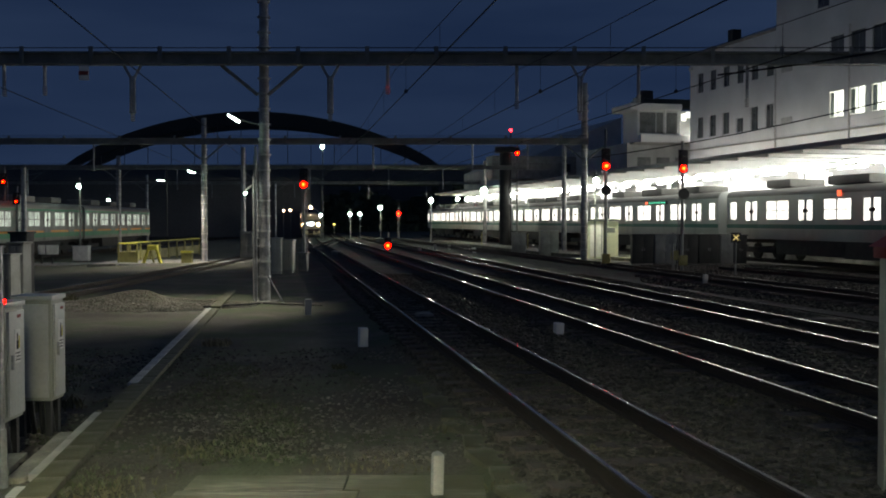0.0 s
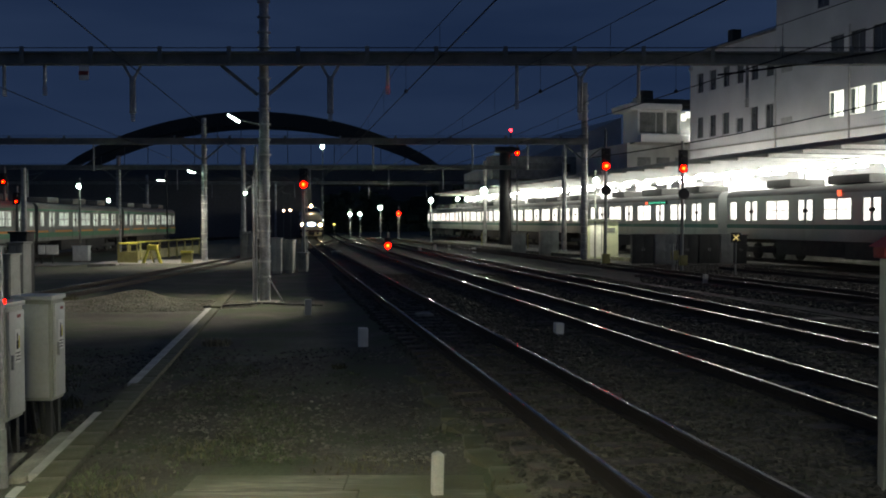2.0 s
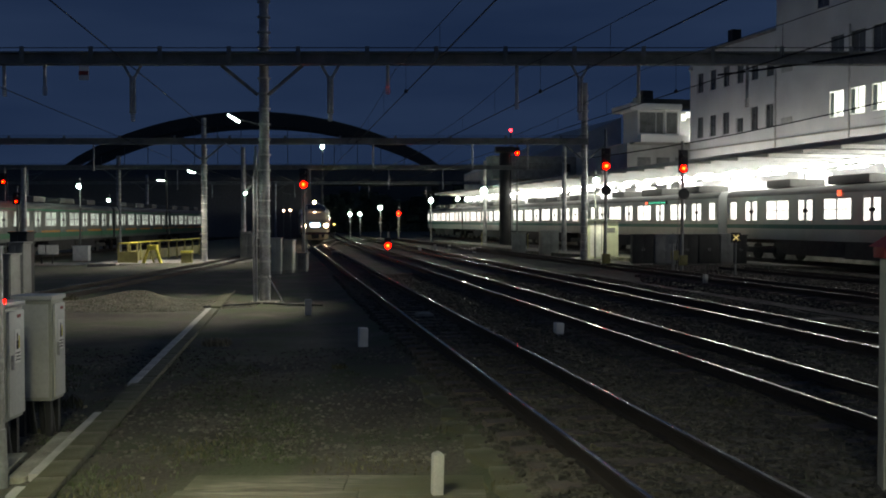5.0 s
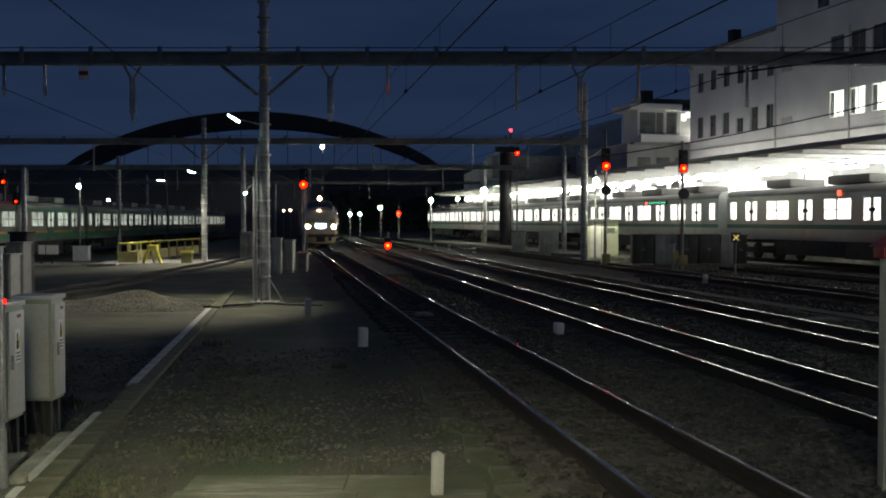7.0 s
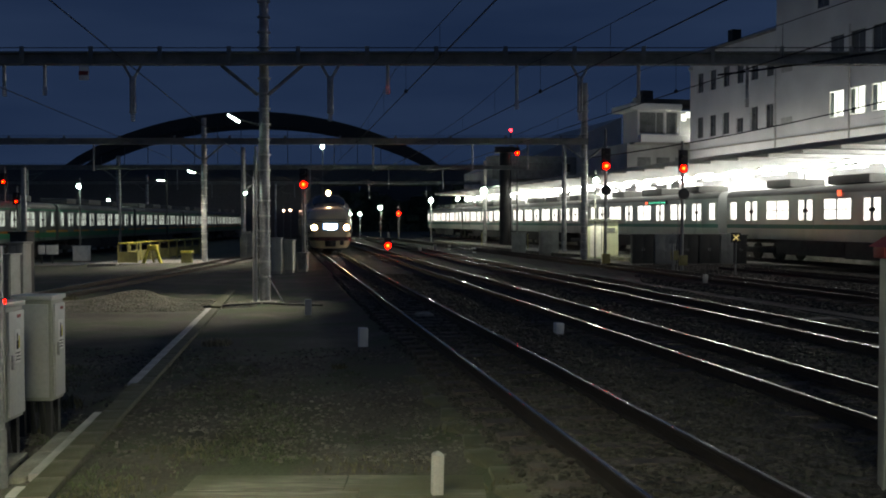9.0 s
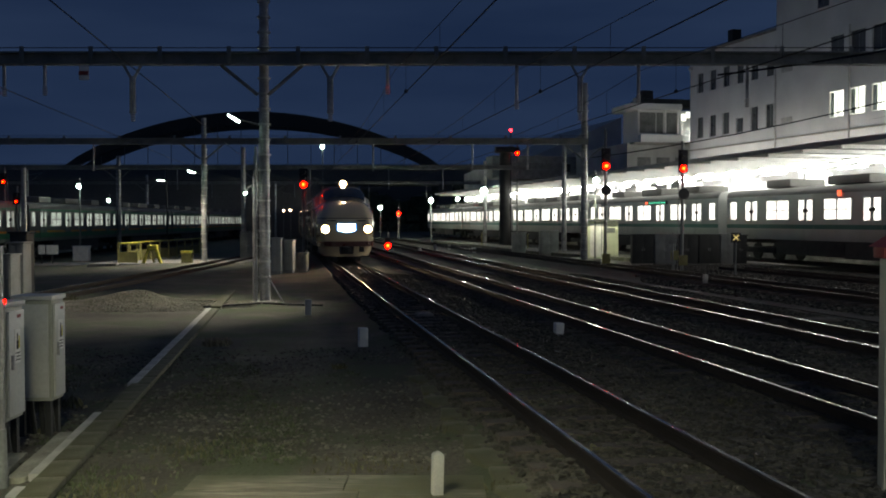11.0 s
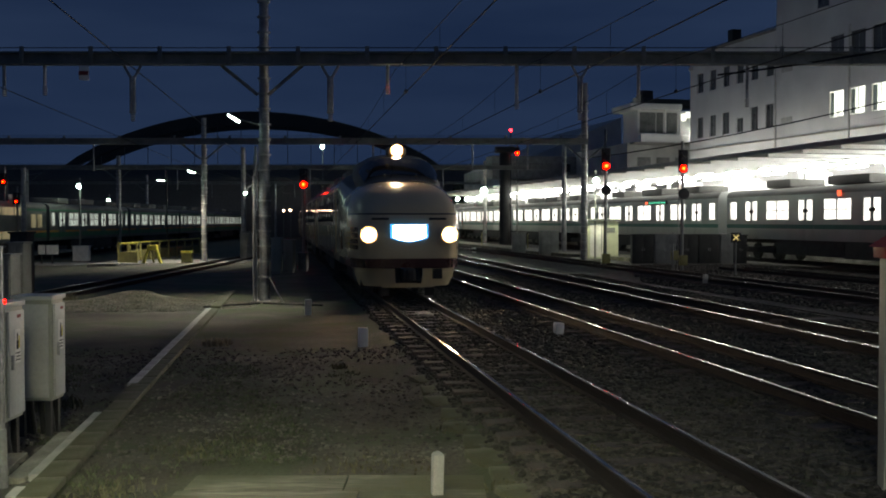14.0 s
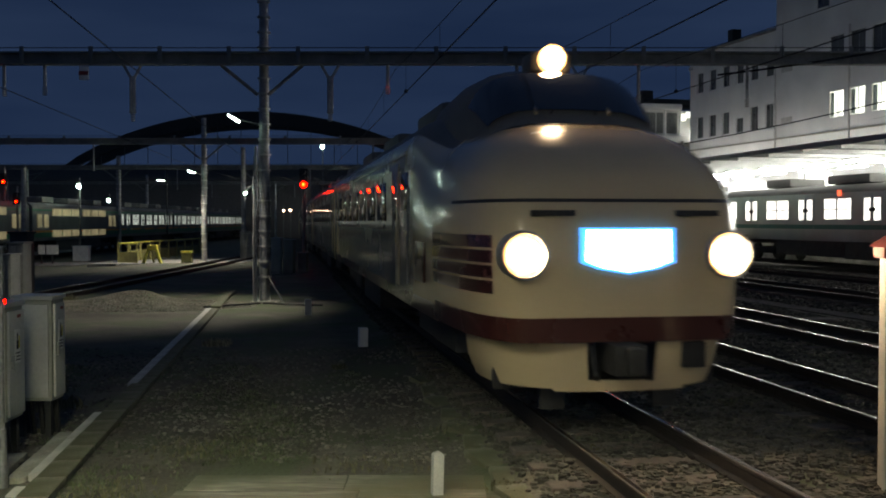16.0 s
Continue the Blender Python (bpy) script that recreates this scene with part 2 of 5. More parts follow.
def tube(bm, pts, r, seg=6):
    """A round bar bent along points, in one piece."""
    pts = [Vector(p) for p in pts]
    prev = None
    for k, p in enumerate(pts):
        d = (pts[min(k + 1, len(pts) - 1)] - pts[max(k - 1, 0)]).normalized()
        u = d.cross(Vector((0, 0, 1)) if abs(d.z) < 0.95 else Vector((1, 0, 0))).normalized()
        v = u.cross(d)
        ring = [bm.verts.new(p + u * (r * math.cos(6.2832 * i / seg)) + v * (r * math.sin(6.2832 * i / seg))) for i in range(seg)]
        if prev:
            for i in range(seg):
                bm.faces.new((prev[i], prev[(i + 1) % seg], ring[(i + 1) % seg], ring[i]))
        else:
            bm.faces.new(ring)
        prev = ring
    bm.faces.new(prev)
    return bm


def ball(bm, c, r, sx=1, sy=1, sz=1, seg=12):
    bmesh.ops.create_uvsphere(bm, u_segments=seg, v_segments=max(6, seg // 2), radius=r, matrix=Matrix.Translation(c) @ Matrix.Diagonal((sx, sy, sz, 1)))
    return bm


def boxes(*rows, bevel=0.0):
    bm = bmesh.new()
    for row in rows:
        box(bm, *row, bevel=bevel)
    return bm


def rods(*rows):
    bm = bmesh.new()
    for row in rows:
        rod(bm, *row)
    return bm


def finish(bm, name, mat, smooth=None):
    me = bpy.data.meshes.new(name)
    bmesh.ops.recalc_face_normals(bm, faces=bm.faces)
    bm.to_mesh(me)
    bm.free()
    for one in mat if isinstance(mat, (list, tuple)) else [mat]:
        me.materials.append(one)
    if smooth:
        for f in me.polygons:
            f.use_smooth = True
        me.set_sharp_from_angle(angle=radians(smooth))
    return me


def part(name, bm, mat, parent, label="", smooth=40):
    ob = new(name, finish(bm, name, mat, smooth))
    ob.parent = parent
    if label:
        tagged(ob, label)
    return ob


def thing(name, label, category, m=None, group="", kind=""):
    ob = new(name)
    ob.empty_display_size = 0.2
    tagged(ob, label, category, group, kind)
    if m:
        ob.matrix_basis = m
    return ob


def solid(name, bm, mat, label, category, m=None, group="", kind="", smooth=40):
    ob = new(name, finish(bm, name, mat, smooth))
    tagged(ob, label, category, group, kind)
    if m:
        ob.matrix_basis = m
    return ob


def flat(ob, name, me):
    """A further piece on mesh data that is shared."""
    o = new(name, me)
    o.parent = ob
    return o


# ---------------------------------------------------------------- the tracks' line
SLOPE = 0.165
HEADING = math.degrees(math.atan(SLOPE))


def on_track(y, c=3.25, slope=SLOPE):
    """The x of a track that crosses the camera's line at c."""
    return c - slope * y + (0.00025 * (min(y, 150) - 70) ** 2 if y > 70 else 0)


def ground_height(x, y):
    c = x + SLOPE * y
    z = -0.31
    if 2.35 < c < 12.2:
        z = -0.188
    elif 1.75 < c <= 2.35:
        z = -0.31 + 0.122 * (c - 1.75) / 0.6
    elif 12.2 <= c < 13:
        z = -0.2 - 0.11 * (c - 12.2) / 0.8
    # the spoil heap beside the trough
    z += 0.34 * math.exp(-(((x + 8.25) / (1.15 if x < -8.25 else 0.6)) ** 2 + ((y - 27.0) / 1.0) ** 2))
    z += 0.06 * math.exp(-(((x + 9.0) / 2.4) ** 2 + ((y - 26.0) / 2.0) ** 2))
    if y < 30:
        z += 0.03 * noise.noise(Vector((x * 0.9, y * 0.9, 0))) + 0.015 * noise.noise(Vector((x * 3.1, y * 3.1, 4)))
    if x < -16 and y > 35:
        z -= min(0.35, (-16 - x) * 0.06)
    return z


# ---------------------------------------------------------------- ground
def spaced(lo, hi, step, reach, grow=1.35):
    xs, s, x = [lo + step * i for i in range(int(round((hi - lo) / step)) + 1)], step, hi
    while x < reach:
        s *= grow
        x += s
        xs.append(x)
    s, x = step, lo
    while x > -reach:
        s *= grow
        x -= s
        xs.insert(0, x)
    return xs


def build_ground():
    xs, ys = spaced(-16, 15, 0.25, 1500), spaced(4, 36, 0.25, 2500)
    verts = [(x, y, ground_height(x, y)) for y in ys for x in xs]
    nx = len(xs)
    faces = [(j * nx + i, j * nx + i + 1, (j + 1) * nx + i + 1, (j + 1) * nx + i) for j in range(len(ys) - 1) for i in range(nx - 1)]
    me = bpy.data.meshes.new("ground")
    me.from_pydata(verts, [], faces)
    me.materials.append(GROUND)
    for f in me.polygons:
        f.use_smooth = True
    tagged(new("ground", me), "dark trodden gravel and soil of a railway yard", "ground", kind="structure")


build_ground()


def stones(name, spots, size, mat, label):
    """Loose stones, uneven eight-cornered lumps, in one mesh."""
    rng = np.random.default_rng(5)
    base = np.array([(-1, -1, -1), (1, -1, -1), (1, 1, -1), (-1, 1, -1), (-1, -1, 1), (1, -1, 1), (1, 1, 1), (-1, 1, 1)], float) * 0.5
    quads = np.array([(0, 3, 2, 1), (4, 5, 6, 7), (0, 1, 5, 4), (1, 2, 6, 5), (2, 3, 7, 6), (3, 0, 4, 7)])
    n = len(spots)
    v = base[None] * rng.uniform(0.6, 1.25, (n, 8, 3)) * (size * rng.uniform(0.6, 1.4, (n, 1, 1))) * np.array([1, 1, 0.75])
    a = rng.uniform(0, 6.28, n)
    c, s = np.cos(a)[:, None], np.sin(a)[:, None]
    x, y = v[..., 0] * c - v[..., 1] * s, v[..., 0] * s + v[..., 1] * c
    v[..., 0], v[..., 1] = x, y
    v += np.array(spots)[:, None, :]
    f = (quads[None] + (np.arange(n) * 8)[:, None, None]).reshape(-1, 4)
    me = bpy.data.meshes.new(name)
    me.from_pydata(v.reshape(-1, 3).tolist(), [], f.tolist())
    me.materials.append(mat)
    tagged(new(name, me), label, "gravel", kind="stuff")


def scatter():
    rng = random.Random(11)
    bed, loose = [], []
    while len(bed) < 46000:
        y = 6 + 34 * rng.random() ** 1.7
        c = rng.uniform(2.05, 12.3)
        x = c - SLOPE * y
        if abs(x) > 0.5 * y + 1:
            continue
        bed.append((x, y, ground_height(x, y) + rng.uniform(-0.005, 0.022)))
    heap = []
    while len(heap) < 11000:
        a, d = rng.uniform(0, 6.28), 2.9 * rng.random() ** 0.62
        x, y = -8.6 + d * math.cos(a) * 1.25, 26.3 + d * math.sin(a) * 0.75
        heap.append((x, y, ground_height(x, y) + rng.uniform(-0.008, 0.008)))
    stones("spoil_heap", heap, 0.03, HEAP, "low heap of pale gravel spoil")
    while len(loose) < 8500:
        y = 6.5 + 11 * rng.random() ** 1.5
        x = rng.uniform(-0.47 * y, 2.1 - SLOPE * y)
        if noise.noise(Vector((x * 0.5, y * 0.4, 7))) + rng.uniform(-0.5, 0.5) < -0.05 or (-2.4 < x < 0.6 and 7.9 < y < 9.2):
            continue
        loose.append((x, y, ground_height(x, y) + rng.uniform(-0.008, 0.012)))
    stones("ballast", bed, 0.046, BALLAST, "dark crushed stone ballast between the rails")
    stones("loose_gravel", loose, 0.03, STONE, "scattered pale gravel on trodden soil")
    # low weeds at the foot of the trough and along the walkway
    bm, tips = [], []
    for k in range(4200):
        y = 7.2 + 9 * rng.random() ** 1.4
        x = rng.uniform(-0.42 * y, 1.2 - SLOPE * y)
        if noise.noise(Vector((x * 0.8, y * 0.6, 3))) < 0.12 or (-2.35 < x < 0.5 and 8.0 < y < 9.1):
            continue
        g = ground_height(x, y)
        for b in range(5):
            a, h, w = rng.uniform(0, 6.28), rng.uniform(0.012, 0.05), rng.uniform(0.006, 0.015)
            dx, dy = math.cos(a), math.sin(a)
            px, py = x + rng.uniform(-0.05, 0.05), y + rng.uniform(-0.05, 0.05)
            i = len(bm)
            bm += [(px - dy * w, py + dx * w, g - 0.01), (px + dy * w, py - dx * w, g - 0.01), (px + dx * h * 0.7, py + dy * h * 0.7, g + h)]
            tips.append((i, i + 1, i + 2))
    me = bpy.data.meshes.new("weeds")
    me.from_pydata(bm, [], tips)
    me.materials.append(material("weed_leaf", (0.07, 0.09, 0.042), 0.7, 0, 0.4, 4, 30, 0, per=0.5))
    tagged(new("weeds", me), "sparse low green weeds in gravel", "weeds", kind="stuff")


# ---------------------------------------------------------------- tracks
RAIL = [(-0.02, 0.0), (0.02, 0.0), (0.034, -0.006), (0.036, -0.03), (0.01, -0.05), (0.01, -0.13), (0.063, -0.145), (0.063, -0.155), (-0.063, -0.155), (-0.063, -0.145), (-0.01, -0.13), (-0.01, -0.05), (-0.036, -0.03), (-0.034, -0.006)]


def sweep_rail(xy):
    bm = bmesh.new()
    rings = []
    for k, (x, y) in enumerate(xy):
        a, b = xy[max(0, k - 1)], xy[min(len(xy) - 1, k + 1)]
        d = Vector((b[0] - a[0], b[1] - a[1])).normalized()
        rings.append([bm.verts.new((x + d.y * u, y - d.x * u, v)) for u, v in RAIL])
    n = len(RAIL)
    for r, q in zip(rings, rings[1:]):
        for i in range(n):
            f = bm.faces.new((r[i], r[(i + 1) % n], q[(i + 1) % n], q[i]))
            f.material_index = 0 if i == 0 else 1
    bm.faces.new(rings[0])
    bm.faces.new(rings[-1])
    return bm


def sleeper_mesh():
    bm = bmesh.new()
    box(bm, -1.0, 1.0, -0.12, 0.12, -0.30, -0.165, 0.015)
    return finish(bm, "sleeper", SLEEPER)


SLEEPER_MESH = sleeper_mesh()


def clip_mesh():
    bm = boxes((-0.1, -0.04, -0.05, 0.05, -0.166, -0.135), (0.04, 0.1, -0.05, 0.05, -0.166, -0.135), bevel=0.008)
    return finish(bm, "rail_clip", RUST)


CLIP_MESH = clip_mesh()


def track(label, centre, y0, y1, sleepers, slope=SLOPE, z=0.0, clips=0, straight=False, top=RAIL_TOP):
    t = thing("railway_track", label, "railway track", kind="structure")
    t.location.z = z
    turn = math.atan(slope)
    off = 0.552 / math.cos(turn)
    for side in (-off, off):
        ys = [y0 + (y1 - y0) * k / 40 for k in range(41)]
        line = [((centre + side - slope * y) if straight else on_track(y, centre + side, slope), y) for y in ys]
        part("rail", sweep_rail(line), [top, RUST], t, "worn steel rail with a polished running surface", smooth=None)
    y, k = y0, 0
    while y < sleepers:
        o = flat(t, "sleeper", SLEEPER_MESH)
        x = (centre - slope * y) if straight else on_track(y, centre, slope)
        o.matrix_basis = pose(x, y, 0, 0, 0, math.degrees(turn))
        if k < clips:
            for side in (-off, off):
                c = flat(t, "rail_clip", CLIP_MESH)
                c.matrix_basis = pose(x + side, y + side * -math.sin(turn) * -1 * 0.99, 0, 0, 0, math.degrees(turn))
        y += 0.64 * math.cos(turn)
        k += 1
    return t


track("running track on concrete sleepers that the limited express uses", 3.17, 3.0, 190, 78, clips=40, top=RAIL_DULL_DIMMED)
track("running track with bright worn rails beside the express line", 6.47, 4.0, 190, 60, clips=0)
track("running track with bright worn rails next to the platform side", 9.83, 6.0, 190, 56)
track("unlit siding track beside the standing commuter train", 16.6, 12.0, 120, 40, slope=0.2, straight=True)
track("dull siding track that ends before a row of cabinets", 23.05, 14.0, 44.5, 44, slope=0.225, straight=True, z=-0.08, top=RAIL_DULL_DIMMED)
track("track under the standing commuter train", 28.15, 14.0, 140, 20, slope=0.219, straight=True)
track("half buried siding track with rusty rails beside the spoil heap", -11.35, 25.0, 75, 0, slope=0.008, straight=True, z=-0.16)
track("yard track under the green commuter train", -24.5, 40, 240, 44, slope=0.048, straight=True, z=-0.4)
scatter()


def side_beds():
    """Darkened bed of the tracks beside the standing train, and the paved strip by the buffer stop."""
    t = thing("track_bed", "ballast bed beside the platform, darkened in colour", "track bed", kind="structure")
    o = part("bed", boxes((-12.0, 3.2, -22, 98, -0.42, -0.275)), DARKBED, t)
    o.matrix_basis = pose(20.13, 30.0, 0, 0, 0, math.degrees(math.atan(0.219)))
    rng = random.Random(21)
    spots = []
    while len(spots) < 16000:
        y = 20 + 36 * rng.random()
        x = 20.13 - 0.219 * (y - 30) + rng.uniform(-11.6, -0.2)
        if 0.2 * y < x < 0.48 * y:
            spots.append((x, y, -0.272 + rng.uniform(-0.01, 0.03)))
    stones("siding_ballast", spots, 0.07, DARKSTONE, "dark ballast stones between the sidings")
    p = thing("paved_strip", "pale concrete strip round the buffer stop", "paving", kind="structure")
    for k in range(5):
        part("slab", boxes((-18.6 + 1.55 * k, -17.08 + 1.55 * k, 51.6 + 0.4 * k, 57.0 + 0.4 * k, -0.6, -0.27), bevel=0.02), CONCRETE, p)
    for k in range(3):
        part("slab", boxes((-25.2 + 1.3 * k, -23.94 + 1.3 * k, 57.6, 61.5, -0.9, -0.6), bevel=0.02), CONCRETE, p)


side_beds()


# crossover rails in the far throat
def crossover():
    t = thing("crossover_track", "worn crossover rails linking two running tracks", "railway track", kind="structure")
    for side in (-0.55, 0.55):
        line = [(on_track(y, 3.14 + 3.33 * (y - 78) / 34 + side), y) for y in range(78, 113, 2)]
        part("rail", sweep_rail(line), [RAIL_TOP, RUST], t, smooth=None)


crossover()


# ---------------------------------------------------------------- walkway, trough, posts
def walkway():
    w = thing("concrete_walkway", "worn mossy concrete walkway slabs set in gravel", "walkway", kind="structure")
    rng = random.Random(3)
    for row, (ya, yb) in enumerate(((7.1, 7.62), (7.628, 8.1), (8.108, 8.58))):
        x = -2.25 + 0.05 * row
        while x < 0.25:
            wd = rng.uniform(1.2, 1.7)
            bm = boxes((x, min(x + wd - 0.007, 0.35), ya, yb, -0.36, -0.262 + rng.uniform(-0.008, 0.008)), bevel=0.014)
            part("slab", bm, STREAKED, w)
            x += wd
    # broken slabs leading on along the track edge
    for x, y, a, s in ((0.82, 7.3, 6, 0.4), (0.7, 7.9, 12, 0.36), (0.6, 8.5, -5, 0.34), (0.47, 9.2, 9, 0.36), (0.36, 9.85, -8, 0.3), (0.26, 10.5, 14, 0.34), (0.13, 11.3, -10, 0.3), (0.0, 12.1, 8, 0.34), (-0.13, 12.9, -4, 0.28), (-0.26, 13.8, 10, 0.3)):
        o = part("slab", boxes((-s / 2, s / 2, -s * 0.85, s * 0.85, -0.4, -0.245), bevel=0.025), SLAB, w)
        o.matrix_basis = pose(x, y, 0, 2, 1, a + HEADING)


walkway()


def trough():
    t = thing("cable_trough", "concrete cable trough with pale lids across gravel", "cable trough", kind="structure")
    a, b = Vector((-3.18, 7.2, 0)), Vector((-6.755, 31.5, 0))
    d = b - a
    turn = math.degrees(math.atan2(-d.x, d.y))
    n = 40
    lid = finish(boxes((-0.13, 0.13, -0.297, 0.297, -0.3, -0.235), bevel=0.012), "lid", SLAB)
    bright = finish(boxes((-0.065, 0.065, -0.30, 0.30, -0.3, -0.232), bevel=0.01), "kerb", PALE)
    for k in range(n):
        u = (k + 0.5) / n
        p = a + d * u
        if p.y < 24.6 or p.y > 25.6:
            o = flat(t, "lid", lid)
            o.matrix_basis = pose(p.x, p.y, 0, 0.4 * math.sin(k * 1.7), 0.5 * math.sin(k * 2.3), turn)
        if 13.2 < p.y < 25.0:
            o = flat(t, "kerb", bright)
            o.matrix_basis = pose(p.x - 0.115, p.y, 0.004, 0.2 * math.sin(k), 0, turn + 0.4 * math.sin(k * 3.1))
    # thin pale strip beside the lids and loose lids left next to it
    for y0, ln, off, w, mat in ((9.2, 1.38, -0.178, 0.046, PALE), (10.62, 1.38, -0.182, 0.046, PALE), (7.98, 0.3, -0.17, 0.055, PALE), (7.55, 0.34, -0.16, 0.055, PALE),
                                (8.95, 0.95, -0.32, 0.08, LID), (9.9, 0.9, -0.315, 0.08, LID), (9.1, 0.62, -0.56, 0.085, LID), (10.75, 0.5, -0.62, 0.07, SLAB)):
        u = (y0 - a.y) / d.y
        o = part("lid", boxes((-w, w, -ln / 2, ln / 2, -0.33, -0.24 if mat is PALE else -0.262), bevel=0.01), mat, t)
        o.matrix_basis = pose(a.x + d.x * u + off, y0, 0, 0, 0, turn)


trough()


def marker_post(label, x, y, w, h, mat=PALE, pointed=False):
    bm = boxes((-w / 2, w / 2, -w / 2, w / 2, -0.08, h - (w * 0.25 if pointed else 0)), bevel=w * 0.07)
    if pointed:
        bmesh.ops.create_cone(bm, cap_ends=True, segments=4, radius1=w * 0.68, radius2=w * 0.1, depth=w * 0.3, matrix=pose(0, 0, h - w * 0.1, 0, 0, 45))
    return solid("marker_post", bm, mat, label, "marker post", pose(x, y, ground_height(x, y), 1.5, 1, 14), "marker posts in the yard")


marker_post("small white concrete marker post with a pointed top", -0.05, 7.95, 0.088, 0.40, PALE, True)
marker_post("low white concrete marker post in dark gravel", -1.45, 17.85, 0.16, 0.34, WHITE)
marker_post("low white concrete marker post between two tracks", 2.18, 18.6, 0.16, 0.22, WHITE)
marker_post("low grey concrete marker post beside the mast", -3.26, 23.82, 0.15, 0.38)
marker_post("low grey concrete marker post beyond the tracks", 9.08, 34.2, 0.14, 0.42)
for px, py in ((0.5, 78.0), (-0.6, 74.0), (-1.6, 68.0), (2.2, 70.0), (6.2, 74.0)):
    marker_post("small pale concrete marker post in the far yard", px, py, 0.2, 0.4)


def red_cap_post():
    t = thing("boundary_post", "pale grey post with a dark red pointed cap", "post", pose(3.55, 7.85, ground_height(3.55, 7.85)))
    part("post", boxes((-0.055, 0.25, -0.06, 0.06, -0.05, 1.84), bevel=0.012), CABINET2, t)
    bm = boxes((-0.09, 0.29, -0.1, 0.1, 1.84, 1.93), bevel=0.008)
    bmesh.ops.create_cone(bm, cap_ends=True, segments=4, radius1=0.27, radius2=0.01, depth=0.17, matrix=pose(0.1, 0, 2.015, 0, 0, 45))
    part("cap", bm, REDPAINT, t, "dark red pointed cap")


red_cap_post()


# ---------------------------------------------------------------- relay cabinets at the platform end
def relay_cabinet(label, m, w, d, h, lamp_on, stand):
    t = thing("relay_cabinet", label, "cabinet", m, "relay cabinets")
    part("body", boxes((-w / 2, w / 2, -d / 2, d / 2, stand, stand + h), bevel=0.012), CABINET2, t)
    part("roof", boxes((-w / 2 - 0.02, w / 2 + 0.02, -d / 2 - 0.03, d / 2 + 0.03, stand + h + 0.002, stand + h + 0.05), bevel=0.012), CABINET, t)
    door = part("door", boxes((w / 2 + 0.003, w / 2 + 0.03, -d / 2 + 0.03, d / 2 - 0.03, stand + 0.04, stand + h - 0.04), bevel=0.008), CABINET, t, "pale grey cabinet door")
    part("handle", boxes((w / 2 + 0.03, w / 2 + 0.055, -d / 2 + 0.06, -d / 2 + 0.085, stand + h * 0.45, stand + h * 0.58), bevel=0.005), GALV, door)
    part("front_panel", boxes((-w / 2 + 0.03, w / 2 - 0.03, -d / 2 - 0.022, -d / 2 - 0.003, stand + 0.04, stand + h - 0.04), bevel=0.006), CABINET, t)
    lab = part("warning_label", boxes((w / 2 + 0.031, w / 2 + 0.036, -0.06, 0.06, stand + h * 0.50, stand + h * 0.80), bevel=0.002), WHITE, door, "white warning label with a black pictogram")
    for k in range(3):
        part("text_bar", boxes((w / 2 + 0.0365, w / 2 + 0.039, -0.045, 0.045, stand + h * (0.525 + 0.03 * k), stand + h * (0.535 + 0.03 * k))), TEXTBLACK, lab)
    part("pictogram", boxes((w / 2 + 0.0365, w / 2 + 0.039, -0.03, 0.012, stand + h * 0.625, stand + h * 0.70), (w / 2 + 0.0365, w / 2 + 0.039, -0.018, 0.0, stand + h * 0.70, stand + h * 0.765)), TEXTBLACK, lab, "black pictogram")
    part("yellow_mark", boxes((w / 2 + 0.0365, w / 2 + 0.039, 0.016, 0.04, stand + h * 0.63, stand + h * 0.74)), YELLOW, lab)
    part("name_bar", boxes((w / 2 + 0.031, w / 2 + 0.034, 0.0, 0.08, stand + h * 0.90, stand + h * 0.93)), REDPAINT, door, "small red lettered strip")
    for sx in (-w / 2 + 0.06, w / 2 - 0.06):
        for sy in (-d / 2 + 0.06, d / 2 - 0.06):
            part("leg", boxes((sx - 0.03, sx + 0.03, sy - 0.03, sy + 0.03, -0.05, stand)), DARK, t)
    for k in range(3):
        x = -w / 4 + k * w / 4
        part("conduit", rods(((x, 0, stand), (x + 0.03, 0.05, -0.06), 0.03)), DARK, t)
    if lamp_on:
        part("indicator_lamp", ball(bmesh.new(), (0.205, -d / 2 - 0.02, stand + h + 0.066), 0.02), REDLAMP, t, "small lit red indicator lamp")
    return t


relay_cabinet("tall pale grey relay cabinet with a lit red lamp", pose(-4.28, 9.375, -0.31), 0.4, 0.39, 1.07, True, 0.38)
relay_cabinet("second grey green relay cabinet with a pale door", pose(-4.285, 10.45, -0.31), 0.4, 0.32, 1.055, False, 0.38)


def foreground_pole():
    t = thing("steel_pole", "grey steel pole with a curved foot beside cabinets", "pole", pose(-3.76, 8.32, -0.31))
    part("shaft", rods(((0, 0, -0.05), (0, 0, 2.05), 0.05, 0.05, 16)), GALV, t)
    part("foot", rods(((0, 0, 0), (0.0, 0, 0.5), 0.075, 0.06, 16)), STEEL, t)
    part("arm", rods(((0, 0, 0.62), (-0.3, 0.1, 0.62), 0.03)), GALV, t)


foreground_pole()


# ---------------------------------------------------------------- masts and gantries
def mast(t, x, y, h, r=0.17, bands=True):
    g = ground_height(x, y)
    part("shaft", rods(((x, y, g - 0.1), (x, y, h), r, r * 0.8, 20)), GALV, t, "galvanised tubular shaft")
    if bands:
        for k in range(int((h - 0.5) / 0.42)):
            z = 0.4 + k * 0.42
            part("step_band", rods(((x, y, z), (x, y, z + 0.045), r + 0.03, r + 0.03, 16)), PALE, t, "pale step band")
    part("footing", boxes((x - 0.35, x + 0.35, y - 0.35, y + 0.35, g - 0.1, g + 0.06), bevel=0.02), CONCRETE, t)


